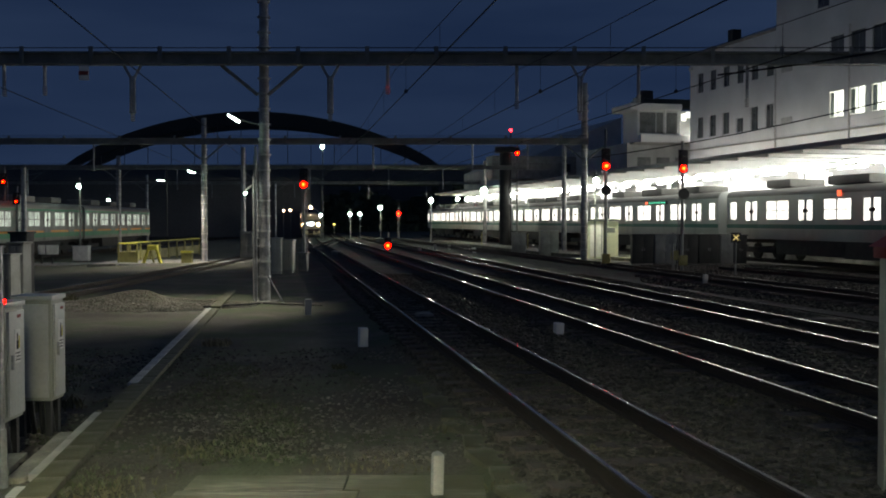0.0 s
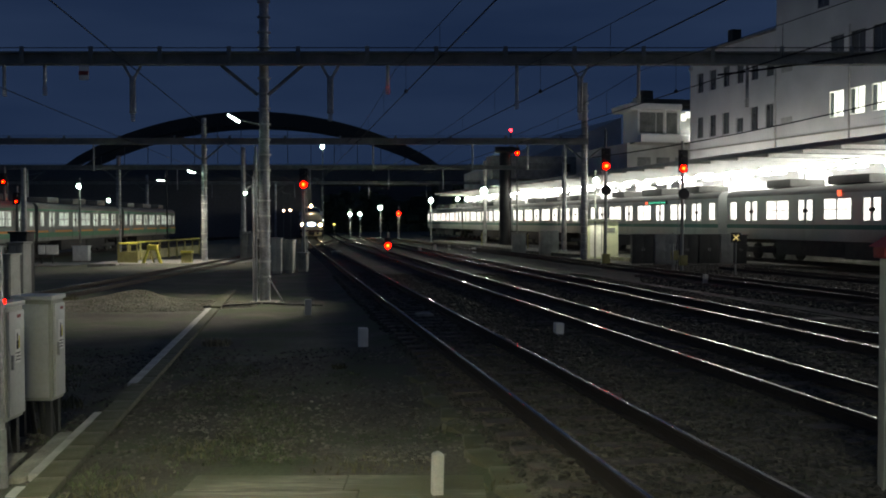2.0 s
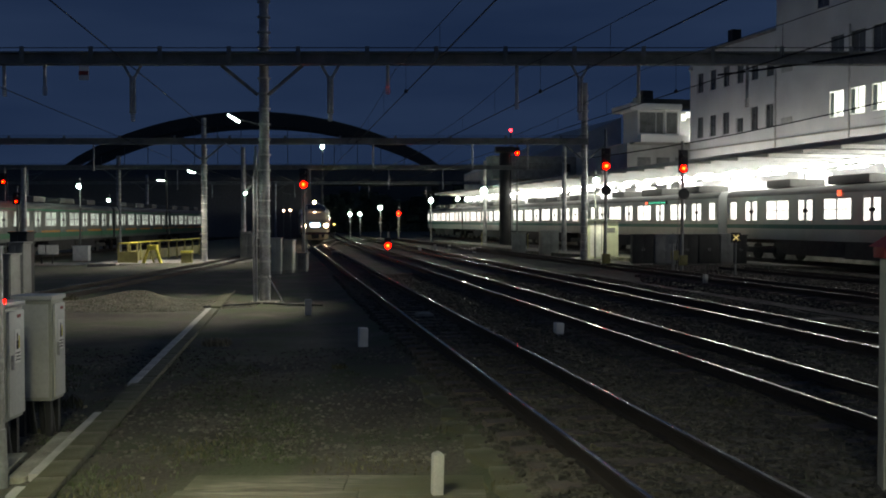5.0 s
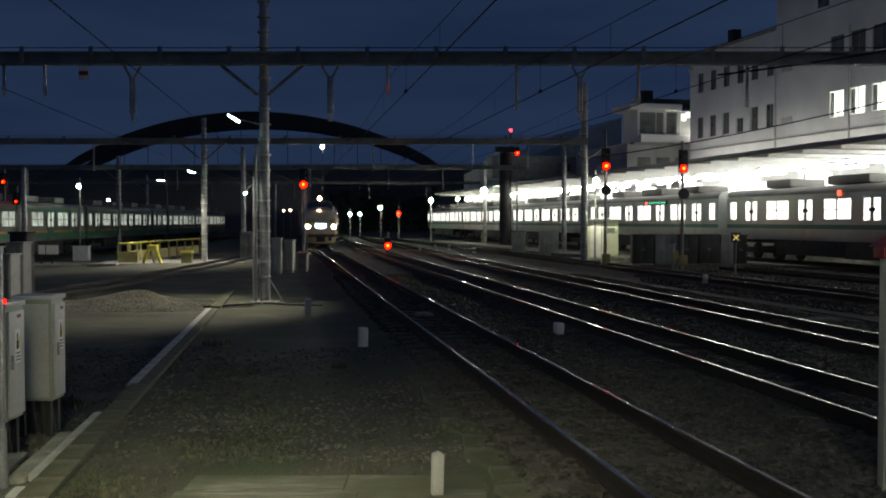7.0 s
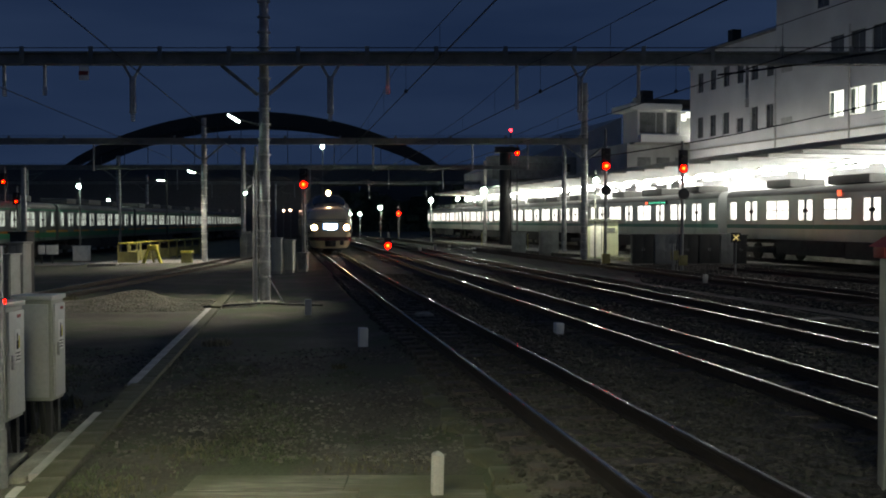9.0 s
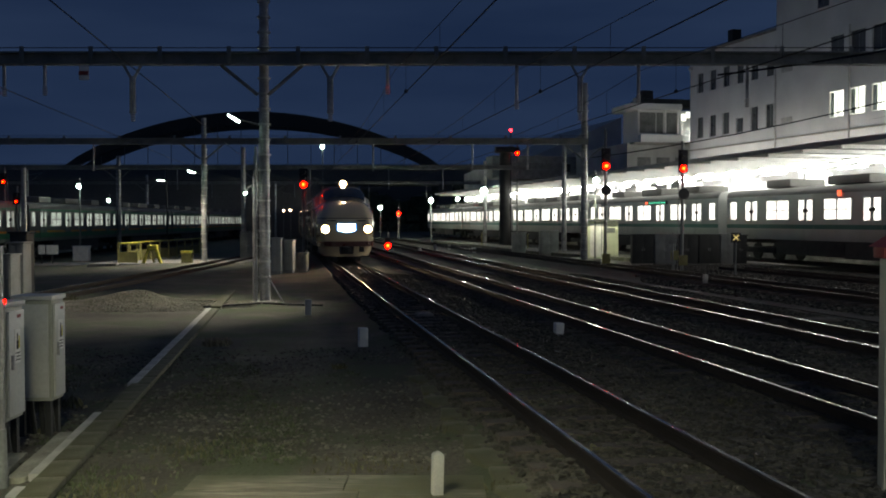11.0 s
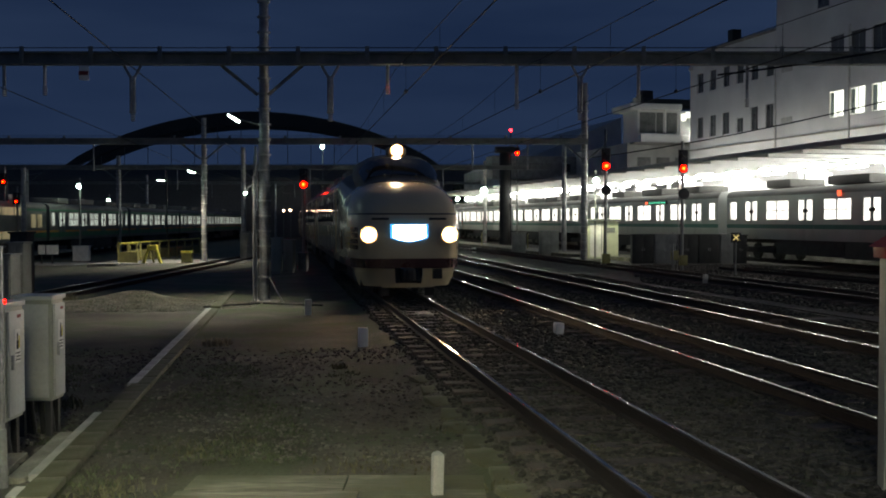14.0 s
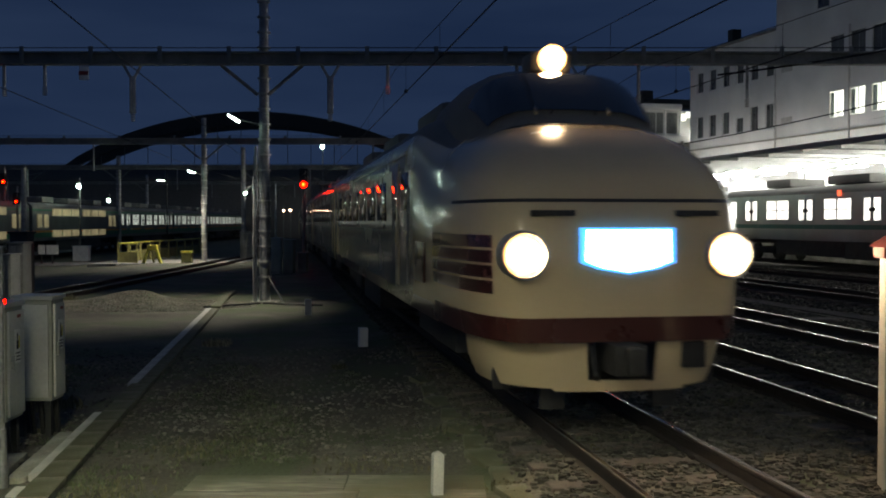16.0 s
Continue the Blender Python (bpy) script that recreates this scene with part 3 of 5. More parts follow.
def drop_arm(t, x, y, z, length, r=0.045):
    bm = rods(((x, y, z), (x, y, z - length), r, r, 12)) if r < 0.06 else rods(((x - r * 0.55, y, z - 0.3), (x - r * 0.55, y, z - length), r * 0.5, r * 0.5, 12), ((x + r * 0.55, y, z - 0.3), (x + r * 0.55, y, z - length), r * 0.5, r * 0.5, 12),
                                                                                            ((x - 0.24, y, z), (x - r * 0.55, y, z - 0.36), r * 0.45), ((x + 0.24, y, z), (x + r * 0.55, y, z - 0.36), r * 0.45), ((x - 0.09, y, z - length), (x + 0.09, y, z - length), r * 0.4))
    arm = part("drop_arm", bm, GALV, t, "galvanised drop arm")
    bm = bmesh.new()
    for k in range(4):
        rod(bm, (x, y, z - length - 0.03 - 0.06 * k), (x, y, z - length - 0.06 - 0.06 * k), 0.07, 0.05, 12)
    part("insulator", bm, PORCELAIN, arm)


def gantry(label, y, z, x0, x1, posts, drops, tilt=0.0, depth=0.34, stubs=12):
    t = thing("overhead_line_gantry", label, "gantry", group="overhead line gantries")
    part("top_flange", boxes((x0, x1, y - 0.16, y + 0.16, z + depth / 2 - 0.045, z + depth / 2)), STEEL, t)
    part("bottom_flange", boxes((x0, x1, y - 0.16, y + 0.16, z - depth / 2, z - depth / 2 + 0.045)), STEEL, t)
    part("web", boxes((x0, x1, y - 0.02, y + 0.02, z - depth / 2 + 0.045, z + depth / 2 - 0.045)), STEEL, t, "grey steel beam web")
    for k in range(stubs):
        x = x0 + (x1 - x0) * (k + 0.5) / stubs
        part("bracket", boxes((x - 0.06, x + 0.06, y - 0.19, y - 0.165, z - 0.2, z + 0.3), bevel=0.01), STEEL, t)
    part("feeder_wire", rods(((x0, y + 0.05, z + depth / 2 + 0.13), (x1, y + 0.05, z + depth / 2 + 0.13), 0.012, 0.012, 6)), WIRE, t)
    for px, ph, r in posts:
        mast(t, px, y + 0.42, ph, r)
        for s in (-1, 1):
            part("brace", rods(((px + s * 0.14, y + 0.25, z - 0.95), (px + s * 1.1, y + 0.1, z - depth / 2), 0.05, 0.05, 8)), STEEL, t)
    for dx, ln, *thick in drops:
        drop_arm(t, dx, y, z - depth / 2, ln, *thick)
    return t


near = gantry("tall overhead line gantry with a stepped tubular mast", 26.93, 6.36, -16.0, 17.5, [(-4.93, 9.2, 0.15)], [(-8.42, 1.28, 0.08), (-3.06, 1.28, 0.08), (3.72, 1.25, 0.07), (-10.8, 0.58), (-11.9, 0.6), (2.0, 0.95), (-1.5, 0.55), (5.3, 0.8), (8.25, 0.9)], stubs=18)
# conduit, ladder rungs and stay of the near mast
part("conduit", rods(((-5.13, 27.15, -0.3), (-5.13, 27.15, 4.0), 0.035), ((-5.19, 27.1, -0.3), (-5.19, 27.1, 3.2), 0.025)), GALV, near, "bright galvanised conduit")
part("stay", rods(((-4.8, 27.1, 0.45), (-4.35, 27.0, -0.3), 0.02)), GALV, near)
part("cable", rods(((-5.0, 26.95, -0.29), (-6.2, 25.6, -0.27), 0.03), ((-4.9, 26.9, -0.28), (-3.2, 26.2, -0.28), 0.03)), BLACK, near)
part("warning_plate", boxes((-9.79, -9.53, 26.7, 26.73, 5.75, 6.12), bevel=0.01), WHITE, near, "white plate with a red bar")
part("plate_bar", boxes((-9.79, -9.53, 26.685, 26.697, 5.88, 5.99)), REDPAINT, near)

mid = gantry("middle overhead line gantry over the whole yard", 53.9, 6.3, -34, 7.9, [(-13.1, 7.6, 0.16), (7.75, 9.5, 0.2)], [(-25, 1.2), (-19, 1.2), (-10.0, 1.2), (-3.8, 1.2), (1.6, 1.2), (4.6, 1.1)], stubs=14)
far = gantry("far overhead line gantry before the road bridge", 82.0, 6.4, -46, 9, [(-15.6, 7.4, 0.2), (-27, 7.4, 0.2)], [(-22, 1.4), (-11, 1.4), (-4.5, 1.4), (0.0, 1.4)], stubs=12)
farther = gantry("distant overhead line gantry near the road bridge", 120.0, 6.6, -66, 12, [(-36, 7.6, 0.2), (6.0, 9, 0.2)], [(-28, 1.4), (-18, 1.4), (-9, 1.4), (-2, 1.4)], stubs=8)


def lone_mast(label, x, y, h, r, arm=False):
    t = thing("line_mast", label, "mast", group="line masts")
    mast(t, x, y, h, r, bands=False)
    if arm:
        part("bracket_arm", rods(((x, y, h - 0.6), (x + 1.8, y, h - 0.3), 0.035), ((x, y, h - 1.4), (x + 1.5, y, h - 0.4), 0.03)), STEEL, t)
    return t


col = thing("dark_column", "thick dark steel column beside the platform", "column")
part("shaft", rods(((5.45, 87.5, -0.4), (5.45, 87.5, 8.0), 0.5, 0.46, 20)), DARK, col)
part("cap", boxes((4.6, 6.3, 86.7, 88.3, 8.0, 8.5), bevel=0.05), DARK, col)
lone_mast("slender grey line mast in front of the standing train", 8.6, 70.3, 7.6, 0.19)
lone_mast("slender grey line mast at the platform end", 4.06, 96.0, 7.8, 0.2)
lone_mast("slender grey line mast among relay boxes", -12.6, 62.5, 6.6, 0.16)
lone_mast("grey line mast with attached boxes", -13.0, 30.7, 3.6, 0.09)
for mx, my in ((-34.0, 70.0), (-42.0, 100.0), (-22.0, 130.0)):
    lone_mast("distant grey line mast in the dark yard", mx, my, 7.2, 0.16, True)


def wire(label, pts, r=0.012, sag=0.0):
    bm = bmesh.new()
    line = []
    for a, b in zip(pts, pts[1:]):
        a, b = Vector(a), Vector(b)
        n = 8 if sag else 1
        q = [a.lerp(b, k / n) - Vector((0, 0, sag * 4 * (k / n) * (1 - k / n))) for k in range(n + 1)]
        line += q if not line else q[1:]
    tube(bm, line, r)
    return solid("overhead_wire", bm, WIRE, label, "wire", group="overhead wires", smooth=60)


for c in (3.14, 6.47, 9.83):
    for y0, y1 in ((-24, 26.9), (26.9, 53.9), (53.9, 82.0), (82.0, 120.0)):
        wire("black contact wire over a running track", [(on_track(y0, c), y0, 5.15), (on_track(y1, c), y1, 5.15)], 0.013)
        wire("black messenger wire sagging over a running track", [(on_track(y0, c), y0, 6.05), (on_track(y1, c), y1, 6.05)], 0.008, 0.5)
for c in (3.14, 6.47, 9.83):
    for k in range(9):
        y = 9.0 + k * 5.2
        u = ((y + 24) / 50.9) if y < 26.9 else ((y - 26.9) / 27)
        top = 6.05 - 0.5 * 4 * u * (1 - u)
        wire("short black dropper between contact and messenger wire", [(on_track(y, c), y, 5.15), (on_track(y, c), y, top)], 0.005)
        if k % 3 == 0:
            solid("wire_clamp", ball(bmesh.new(), (on_track(y, c), y, 5.17), 0.05, 1, 1.6, 1, 10), BLACK, "black clamp on an overhead contact wire", "clamp", group="wire clamps")
for c, z in ((-4.6, 5.2), (-8.4, 5.2)):
    wire("black contact wire over a yard siding", [(c, 5, z), (c - 6, 54, z), (c - 10, 120, z)], 0.011)
wire("black cable slung before the station wall", [(12.6, 26.0, 6.6), (7.6, 27.5, 6.0)], 0.03, 0.05)
wire("black cable slung along the station wall", [(27.9, 62.5, 8.56), (22.5, 82.3, 7.69)], 0.045, 0.2)
for z, y in ((6.0, 45.0),):
    wire("black cable slung before the station wall", [(21.5, y - 4, z + 1.7), (9.5, y + 18, z)], 0.03, 0.3)


# ---------------------------------------------------------------- lamps and signals
def yard_lamp(label, x, y, z, r, pole=True, mat=FLOOD, base=None):
    t = thing("yard_lamp", label, "lamp", group="yard floodlights")
    if pole:
        g = ground_height(x, y)
        part("pole", rods(((x, y + 0.2, g - 0.1), (x, y + 0.2, z + 0.6), 0.07, 0.05)), STEEL, t)
        part("bracket", rods(((x, y + 0.2, z + 0.25), (x, y, z + 0.15), 0.03)), STEEL, t)
    part("hood", rods(((x, y, z + r * 0.75), (x, y, z + r * 1.25), r * 0.9, r * 0.4, 14)), DARK, t)
    part("bulb", ball(bmesh.new(), (x, y, z), r * 0.74), mat, t, "glowing white bulb")
    return t


for row in (("floodlight with a greenish white glow on a pole", -24.95, 67.8, 4.35, 0.2), ("floodlight with a greenish white glow over the yard", -30.4, 90.0, 3.85, 0.2),
            ("white lamp high on a slim pole", -14.6, 120.0, 10.95, 0.34), ("floodlight at the end of the station platform", -1.2, 98.4, 4.05, 0.3),
            ("floodlight in the far yard throat", -7.6, 120.0, 3.6, 0.36), ("small floodlight in the far yard throat", -12.2, 130.0, 2.9, 0.28),
            ("small floodlight in the far yard throat", -10.9, 130.0, 2.9, 0.28), ("bright floodlight beside a mast", 3.95, 95.5, 4.9, 0.42),
            ("small floodlight beyond the platform end", 1.8, 120.0, 4.65, 0.3), ("small floodlight beyond the platform end", 2.95, 120.0, 4.65, 0.3),
            ("bright floodlight above the relay hut", 8.8, 57.0, 4.3, 0.24), ("small warm lamp in the far yard", -14.6, 118.0, 2.7, 0.24)):
    yard_lamp(*row)
yard_lamp("pair of small reddish lamps high in the distance", 4.2, 150.0, 8.0, 0.22, True, WARMLAMP)
yard_lamp("pair of small reddish lamps high in the distance", 5.2, 150.0, 8.0, 0.22, True, WARMLAMP)
for lx, ly, lz in ((-21.6, 140.0, 3.5), (-22.6, 140.0, 3.5)):
    yard_lamp("small pale lamp on a distant pole", lx, ly, lz, 0.2, True, WARMLAMP)


def tube_lamp(label, x, y, z, turn, length, bracket):
    t = thing("tube_lamp", label, "lamp", pose(x, y, z, 0, turn, 0), "mast tube lamps")
    part("housing", boxes((-length / 2 - 0.03, length / 2 + 0.03, -0.05, 0.08, 0.03, 0.07), bevel=0.012), STEEL, t)
    part("tube", rods(((-length / 2, 0, 0), (length / 2, 0, 0), 0.026, 0.026, 12)), FLOOD, t, "glowing fluorescent tube")
    part("bracket", rods(((length / 2, 0.05, 0.07), bracket, 0.025)), STEEL, t)
    return t


tube_lamp("lit fluorescent tube lamp bracketed to the near mast", -5.68, 26.9, 4.74, 32, 0.36, (0.55, 0.3, 0.2))
tube_lamp("lit tube lamp bracketed to the mast by the buffer", -13.62, 53.6, 4.62, 20, 0.42, (0.45, 0.5, 0.0))
tube_lamp("small lit tube lamp low on a mast", -5.45, 27.3, 2.72, -30, 0.09, (0.3, 0.0, 0.1))
for lx, ly, lz in ((-24.1, 86.4, 6.6),):
    sp = thing("lamp_pole", "slim pole that carries a tube lamp", "pole", group="slim lamp poles")
    part("shaft", rods(((lx, ly, -0.8), (lx, ly, lz), 0.06, 0.05, 10)), DARK, sp)
    part("collar", rods(((lx, ly, lz - 0.2), (lx, ly, lz - 0.1), 0.09, 0.09, 10)), DARK, sp)
tube_lamp("distant lit tube lamp under the bridge", -24.5, 86.0, 5.5, 0, 0.6, (0.3, 0.4, 0.9))


def signal(label, x, y, z, aspects=3, lit=0, r=0.1, mast_top=None, base=None, low_disc=False):
    """A colour light signal: backboard, hoods and lenses, one of them lit."""
    t = thing("railway_signal", label, "signal", group="colour light signals")
    g = ground_height(x, y) if base is None else base
    part("mast", rods(((x, y + 0.16, g - 0.1), (x, y + 0.16, (mast_top or z + 0.9)), 0.075, 0.065, 12)), STEEL, t)
    h = 0.3 * aspects
    part("backboard", boxes((x - 0.21, x + 0.21, y, y + 0.05, z - 0.18, z - 0.18 + h + 0.1), bevel=0.02), BLACK, t)
    for k in range(aspects):
        zz = z + 0.3 * k
        part("hood", rods(((x, y + 0.02, zz + 0.02), (x, y - 0.22, zz + 0.05), 0.125, 0.125, 14)) if k != lit else boxes((x - 0.13, x + 0.13, y - 0.24, y, zz + 0.125, zz + 0.14)), BLACK, t)
        if k == lit:
            part("lens", ball(bmesh.new(), (x, y - 0.04, zz), r, 1, 0.5, 1, 16), REDLAMP, t, "glowing red lens")
            part("lens_core", ball(bmesh.new(), (x, y - 0.04, zz), r * 0.55, 1, 1.7, 1, 14), REDCORE, t, "glowing orange red lens centre")
    if low_disc:
        part("route_disc", rods(((x, y - 0.16, z - 1.12), (x, y - 0.06, z - 1.12), 0.24, 0.24, 20)), BLACK, t, "round black unlit route indicator")
        part("junction_box", boxes((x - 0.16, x + 0.2, y - 0.1, y + 0.1, 0.0, 0.45), bevel=0.02), OLIVE, t)
    part("ladder", rods(((x + 0.12, y + 0.45, g), (x + 0.12, y + 0.3, z), 0.016), ((x - 0.12, y + 0.45, g), (x - 0.12, y + 0.3, z), 0.016)), GALV, t)
    return t


signal("red colour light signal on a mast beside the hut", 7.52, 45.7, 4.5, low_disc=True, r=0.16, mast_top=6.2)
signal("red colour light signal on a mast before the commuter train", 10.6, 43.7, 4.28, low_disc=True, r=0.14, mast_top=5.5)
signal("red colour light signal beside the express track", -7.1, 50.4, 3.82, r=0.17)
signal("dwarf red signal low beside the running rail", -3.62, 65.0, 0.35, aspects=2, r=0.2)
signal("small red signal high in the distance", 6.6, 88.0, 8.0, aspects=2, r=0.16)
signal("small red signal in the far yard throat", -5.4, 120.0, 2.9, aspects=2, r=0.24)
signal("red colour light signal beside the green train", -26.2, 59.0, 4.3, aspects=2, r=0.09)
signal("lower red colour light signal beside the green train", -25.7, 59.6, 3.15, aspects=2, r=0.06)


def obstruction_lamp(x, y, z, r):
    t = thing("warning_lamp", "tiny red warning lamp on a thin pole", "lamp")
    part("pole", rods(((x, y, ground_height(x, y)), (x, y, z), 0.06)), DARK, t)
    part("bulb", ball(bmesh.new(), (x, y - 0.08, z), r), REDDIM, t, "glowing red bulb")


obstruction_lamp(6.15, 90.0, 10.2, 0.15)
yb = thing("yellow_indicator", "tiny yellow lit indicator in the far yard", "indicator")
part("pole", rods(((-14.1, 128.2, -0.4), (-14.1, 128.2, 1.5), 0.06)), DARK, yb)
part("bulb", ball(bmesh.new(), (-14.1, 128.0, 1.55), 0.14), YELLOWLAMP, yb, "glowing yellow bulb")

# ---------------------------------------------------------------- yard things
def relay_hut():
    t = thing("relay_hut", "small pale green relay hut under a lamp", "hut", pose(9.25, 57.9, -0.31))
    part("plinth", boxes((-1.6, 2.2, -1.2, 1.2, -0.1, 0.12), bevel=0.02), CONCRETE, t)
    part("body", boxes((-0.9, 0.9, -0.7, 0.7, 0.12, 2.25), bevel=0.02), material("pale_hut_paint", (0.55, 0.58, 0.42), 0.6, 0, 0.15, 1, 20, 0.05), t)
    part("roof", boxes((-1.02, 1.02, -0.85, 0.85, 2.25, 2.4), bevel=0.03), STEEL, t)
    door = part("door", boxes((-0.75, 0.0, -0.735, -0.703, 0.2, 2.1), bevel=0.01), WHITE, t, "white hut door")
    part("handle", boxes((-0.1, -0.06, -0.77, -0.737, 1.0, 1.15), bevel=0.005), DARK, door)
    part("vent", boxes((0.25, 0.7, -0.735, -0.703, 1.6, 1.9), bevel=0.01), STEEL, t)


relay_hut()


def relay_boxes():
    rng = random.Random(8)
    # cabinets of the row that stand in shadow get it as darker steel
    for x, y, w, h, mat, lab in ((10.15, 50.4, 1.08, 1.55, DARK, "grey lineside cabinet with shadow put into its colour"), (11.28, 50.4, 1.1, 1.56, STEEL, "grey lineside cabinet with paired doors"), (12.4, 50.4, 1.06, 1.55, DARK, "grey lineside cabinet with shadow put into its colour"),
                              (13.5, 50.4, 1.06, 1.55, DARK, "grey lineside cabinet with shadow put into its colour"), (14.4, 50.4, 0.66, 1.57, STEEL, "narrow grey lineside cabinet in a row"), (15.1, 50.4, 0.6, 1.52, DARK, "grey lineside cabinet with shadow put into its colour"), (4.9, 64.0, 0.9, 1.5, STEEL, "grey lineside cabinet by the platform"), (6.9, 64.5, 1.2, 1.6, STEEL, "grey lineside cabinet by the platform"),
                              (-11.6, 59.0, 0.7, 1.5, STEEL, "grey lineside cabinet behind the mast"), (-7.15, 42.5, 0.42, 1.5, CABINET2, "pale lineside cabinet behind the mast"), (-6.75, 43.5, 0.4, 1.4, CABINET2, "pale lineside cabinet behind the mast"), (-6.3, 44.5, 0.4, 0.8, STEEL, "grey lineside box beside the express track"), (-12.0, 60.0, 0.6, 1.6, STEEL, "grey lineside cabinet near a mast"), (-10.6, 57.0, 0.5, 1.2, DARK, "dark lineside cabinet near a mast"),
                              (-22.85, 62.5, 0.95, 1.0, WHITE, "pale lineside cabinet in the yard"), (-12.6, 29.6, 0.5, 1.9, DARK, "tall dark cabinet fixed to a mast"), (-12.2, 28.5, 0.42, 1.6, STEEL, "grey cabinet behind the relay cabinets"), (-12.9, 28.3, 0.42, 1.5, STEEL, "grey cabinet behind the relay cabinets"), (-12.0, 27.4, 0.3, 1.3, STEEL, "narrow grey cabinet behind the relay cabinets")):
        t = thing("lineside_cabinet", lab, "cabinet", pose(x, y, ground_height(x, y), 0, 0, rng.uniform(-4, 8) if x < 9.5 else 0), "lineside cabinets")
        part("body", boxes((-w / 2, w / 2, -0.3, 0.3, 0.12, h), bevel=0.02), mat, t)
        part("roof", boxes((-w / 2 - 0.04, w / 2 + 0.04, -0.36, 0.34, h, h + 0.06), bevel=0.015), mat, t)
        part("plinth", boxes((-w / 2 + 0.02, w / 2 - 0.02, -0.28, 0.28, -0.1, 0.12)), CONCRETE, t)
        for s in (-1, 1):
            d = part("door", boxes((min(0.01 * s, s * (w / 2 - 0.03)), max(0.01 * s, s * (w / 2 - 0.03)), -0.325, -0.303, 0.17, h - 0.05), bevel=0.006), mat, t)
            part("handle", boxes((s * 0.05 - 0.012, s * 0.05 + 0.012, -0.345, -0.326, h * 0.5, h * 0.58)), GALV, d)


relay_boxes()


def notice_board():
    t = thing("notice_board", "pair of pale panels on short legs in the yard", "board", pose(-23.8, 59.5, ground_height(-23.8, 59.5)))
    for x, w in ((-0.36, 0.4), (0.28, 0.72)):
        part("panel", boxes((x - w / 2, x + w / 2, -0.04, 0.04, 0.62, 1.18), bevel=0.01), WHITE, t)
        part("leg", boxes((x - 0.04, x + 0.04, -0.03, 0.03, -0.1, 0.62)), DARK, t)


notice_board()


def buffer_stop():
    t = thing("buffer_stop", "yellow steel A-frame buffer stop", "buffer stop", pose(-15.45, 52.5, ground_height(-15.45, 52.5)))
    for s in (-1, 1):
        part("leg", rods(((s * 0.5, 0, -0.05), (s * 0.2, 0.1, 0.85), 0.085, 0.075, 8)), YELLOW, t)
        part("rear_leg", rods(((s * 0.16, 0.9, -0.05), (s * 0.14, 0.2, 0.8), 0.05, 0.05, 8)), OLIVE, t)
    part("head", boxes((-0.27, 0.27, -0.05, 0.3, 0.74, 1.02), bevel=0.05), YELLOW, t)


buffer_stop()


def railing():
    t = thing("yellow_railing", "dull yellow panel railing round a pit", "railing")
    a, b, n = Vector((-17.45, 53.2, 0)), Vector((-17.0, 69.0, 0)), 9
    g = -0.32
    for k in range(n + 1):
        p = a.lerp(b, k / n)
        part("post", boxes((p.x - 0.04, p.x + 0.04, p.y - 0.04, p.y + 0.04, g - 0.1, g + 1.1)), OLIVE, t)
        if k < n:
            q = a.lerp(b, (k + 1) / n)
            part("panel", boxes((p.x - 0.02, p.x + 0.02, p.y + 0.05, q.y - 0.05, g + 0.05, g + 0.62)), OLIVE, t)
            part("top_rail", rods(((p.x, p.y, g + 1.08), (q.x, q.y, g + 1.08), 0.04, 0.04, 8)), YELLOW, t)
    for k in range(3):
        x = -17.45 + k * 0.5
        part("post", boxes((x - 0.04, x + 0.04, 53.1, 53.18, g - 0.1, g + 1.1)), OLIVE, t)
    part("top_rail", rods(((-17.45, 53.14, g + 1.08), (-16.4, 53.14, g + 1.08), 0.04, 0.04, 8)), YELLOW, t)
    part("panel", boxes((-17.4, -16.45, 53.12, 53.16, g + 0.05, g + 0.62)), OLIVE, t)
    s = thing("yellow_box", "small dull yellow steel box by a mast", "box", pose(-13.75, 53.2, ground_height(-13.75, 53.2)))
    part("body", boxes((-0.3, 0.25, -0.2, 0.2, 0, 0.55), bevel=0.02), OLIVE, s)
    part("lid", boxes((-0.33, 0.28, -0.23, 0.23, 0.56, 0.68), bevel=0.02), YELLOW, s)


railing()


def cross_sign():
    t = thing("limit_sign", "small black board with a yellow reflective cross", "sign", pose(11.9, 40.2, ground_height(11.9, 40.2)))
    part("post", rods(((0, 0, -0.1), (0, 0, 1.55), 0.04)), STEEL, t)
    part("board", boxes((-0.2, 0.2, -0.05, -0.01, 1.4, 1.8), bevel=0.01), BLACK, t)
    # bars emit a little, in place of the light they reflect
    for s in (-1, 1):
        part("cross_bar", box(bmesh.new(), -0.15, 0.15, -0.07 - 0.004 * s, -0.055 - 0.004 * s, -0.022, 0.022, 0, pose(0, 0, 1.6, 0, 45 * s, 0)), glow("glowing_yellow_cross_paint", (1.0, 0.8, 0.3), 0.6), t, "yellow reflective bar given a dim glow")


cross_sign()
for sx, sy, sh in ((9.33, 40.15, 1.8), (9.6, 41.0, 1.1)):
    t = thing("marker_sign", "small dull yellow plate on a slim post", "sign", pose(sx, sy, ground_height(sx, sy)))
    part("post", rods(((0, 0, -0.1), (0, 0, sh), 0.035)), STEEL, t)
    part("plate", boxes((-0.16, 0.16, -0.06, -0.036, sh - 0.45, sh - 0.05), bevel=0.01), OLIVE if sh < 1.5 else STEEL, t)


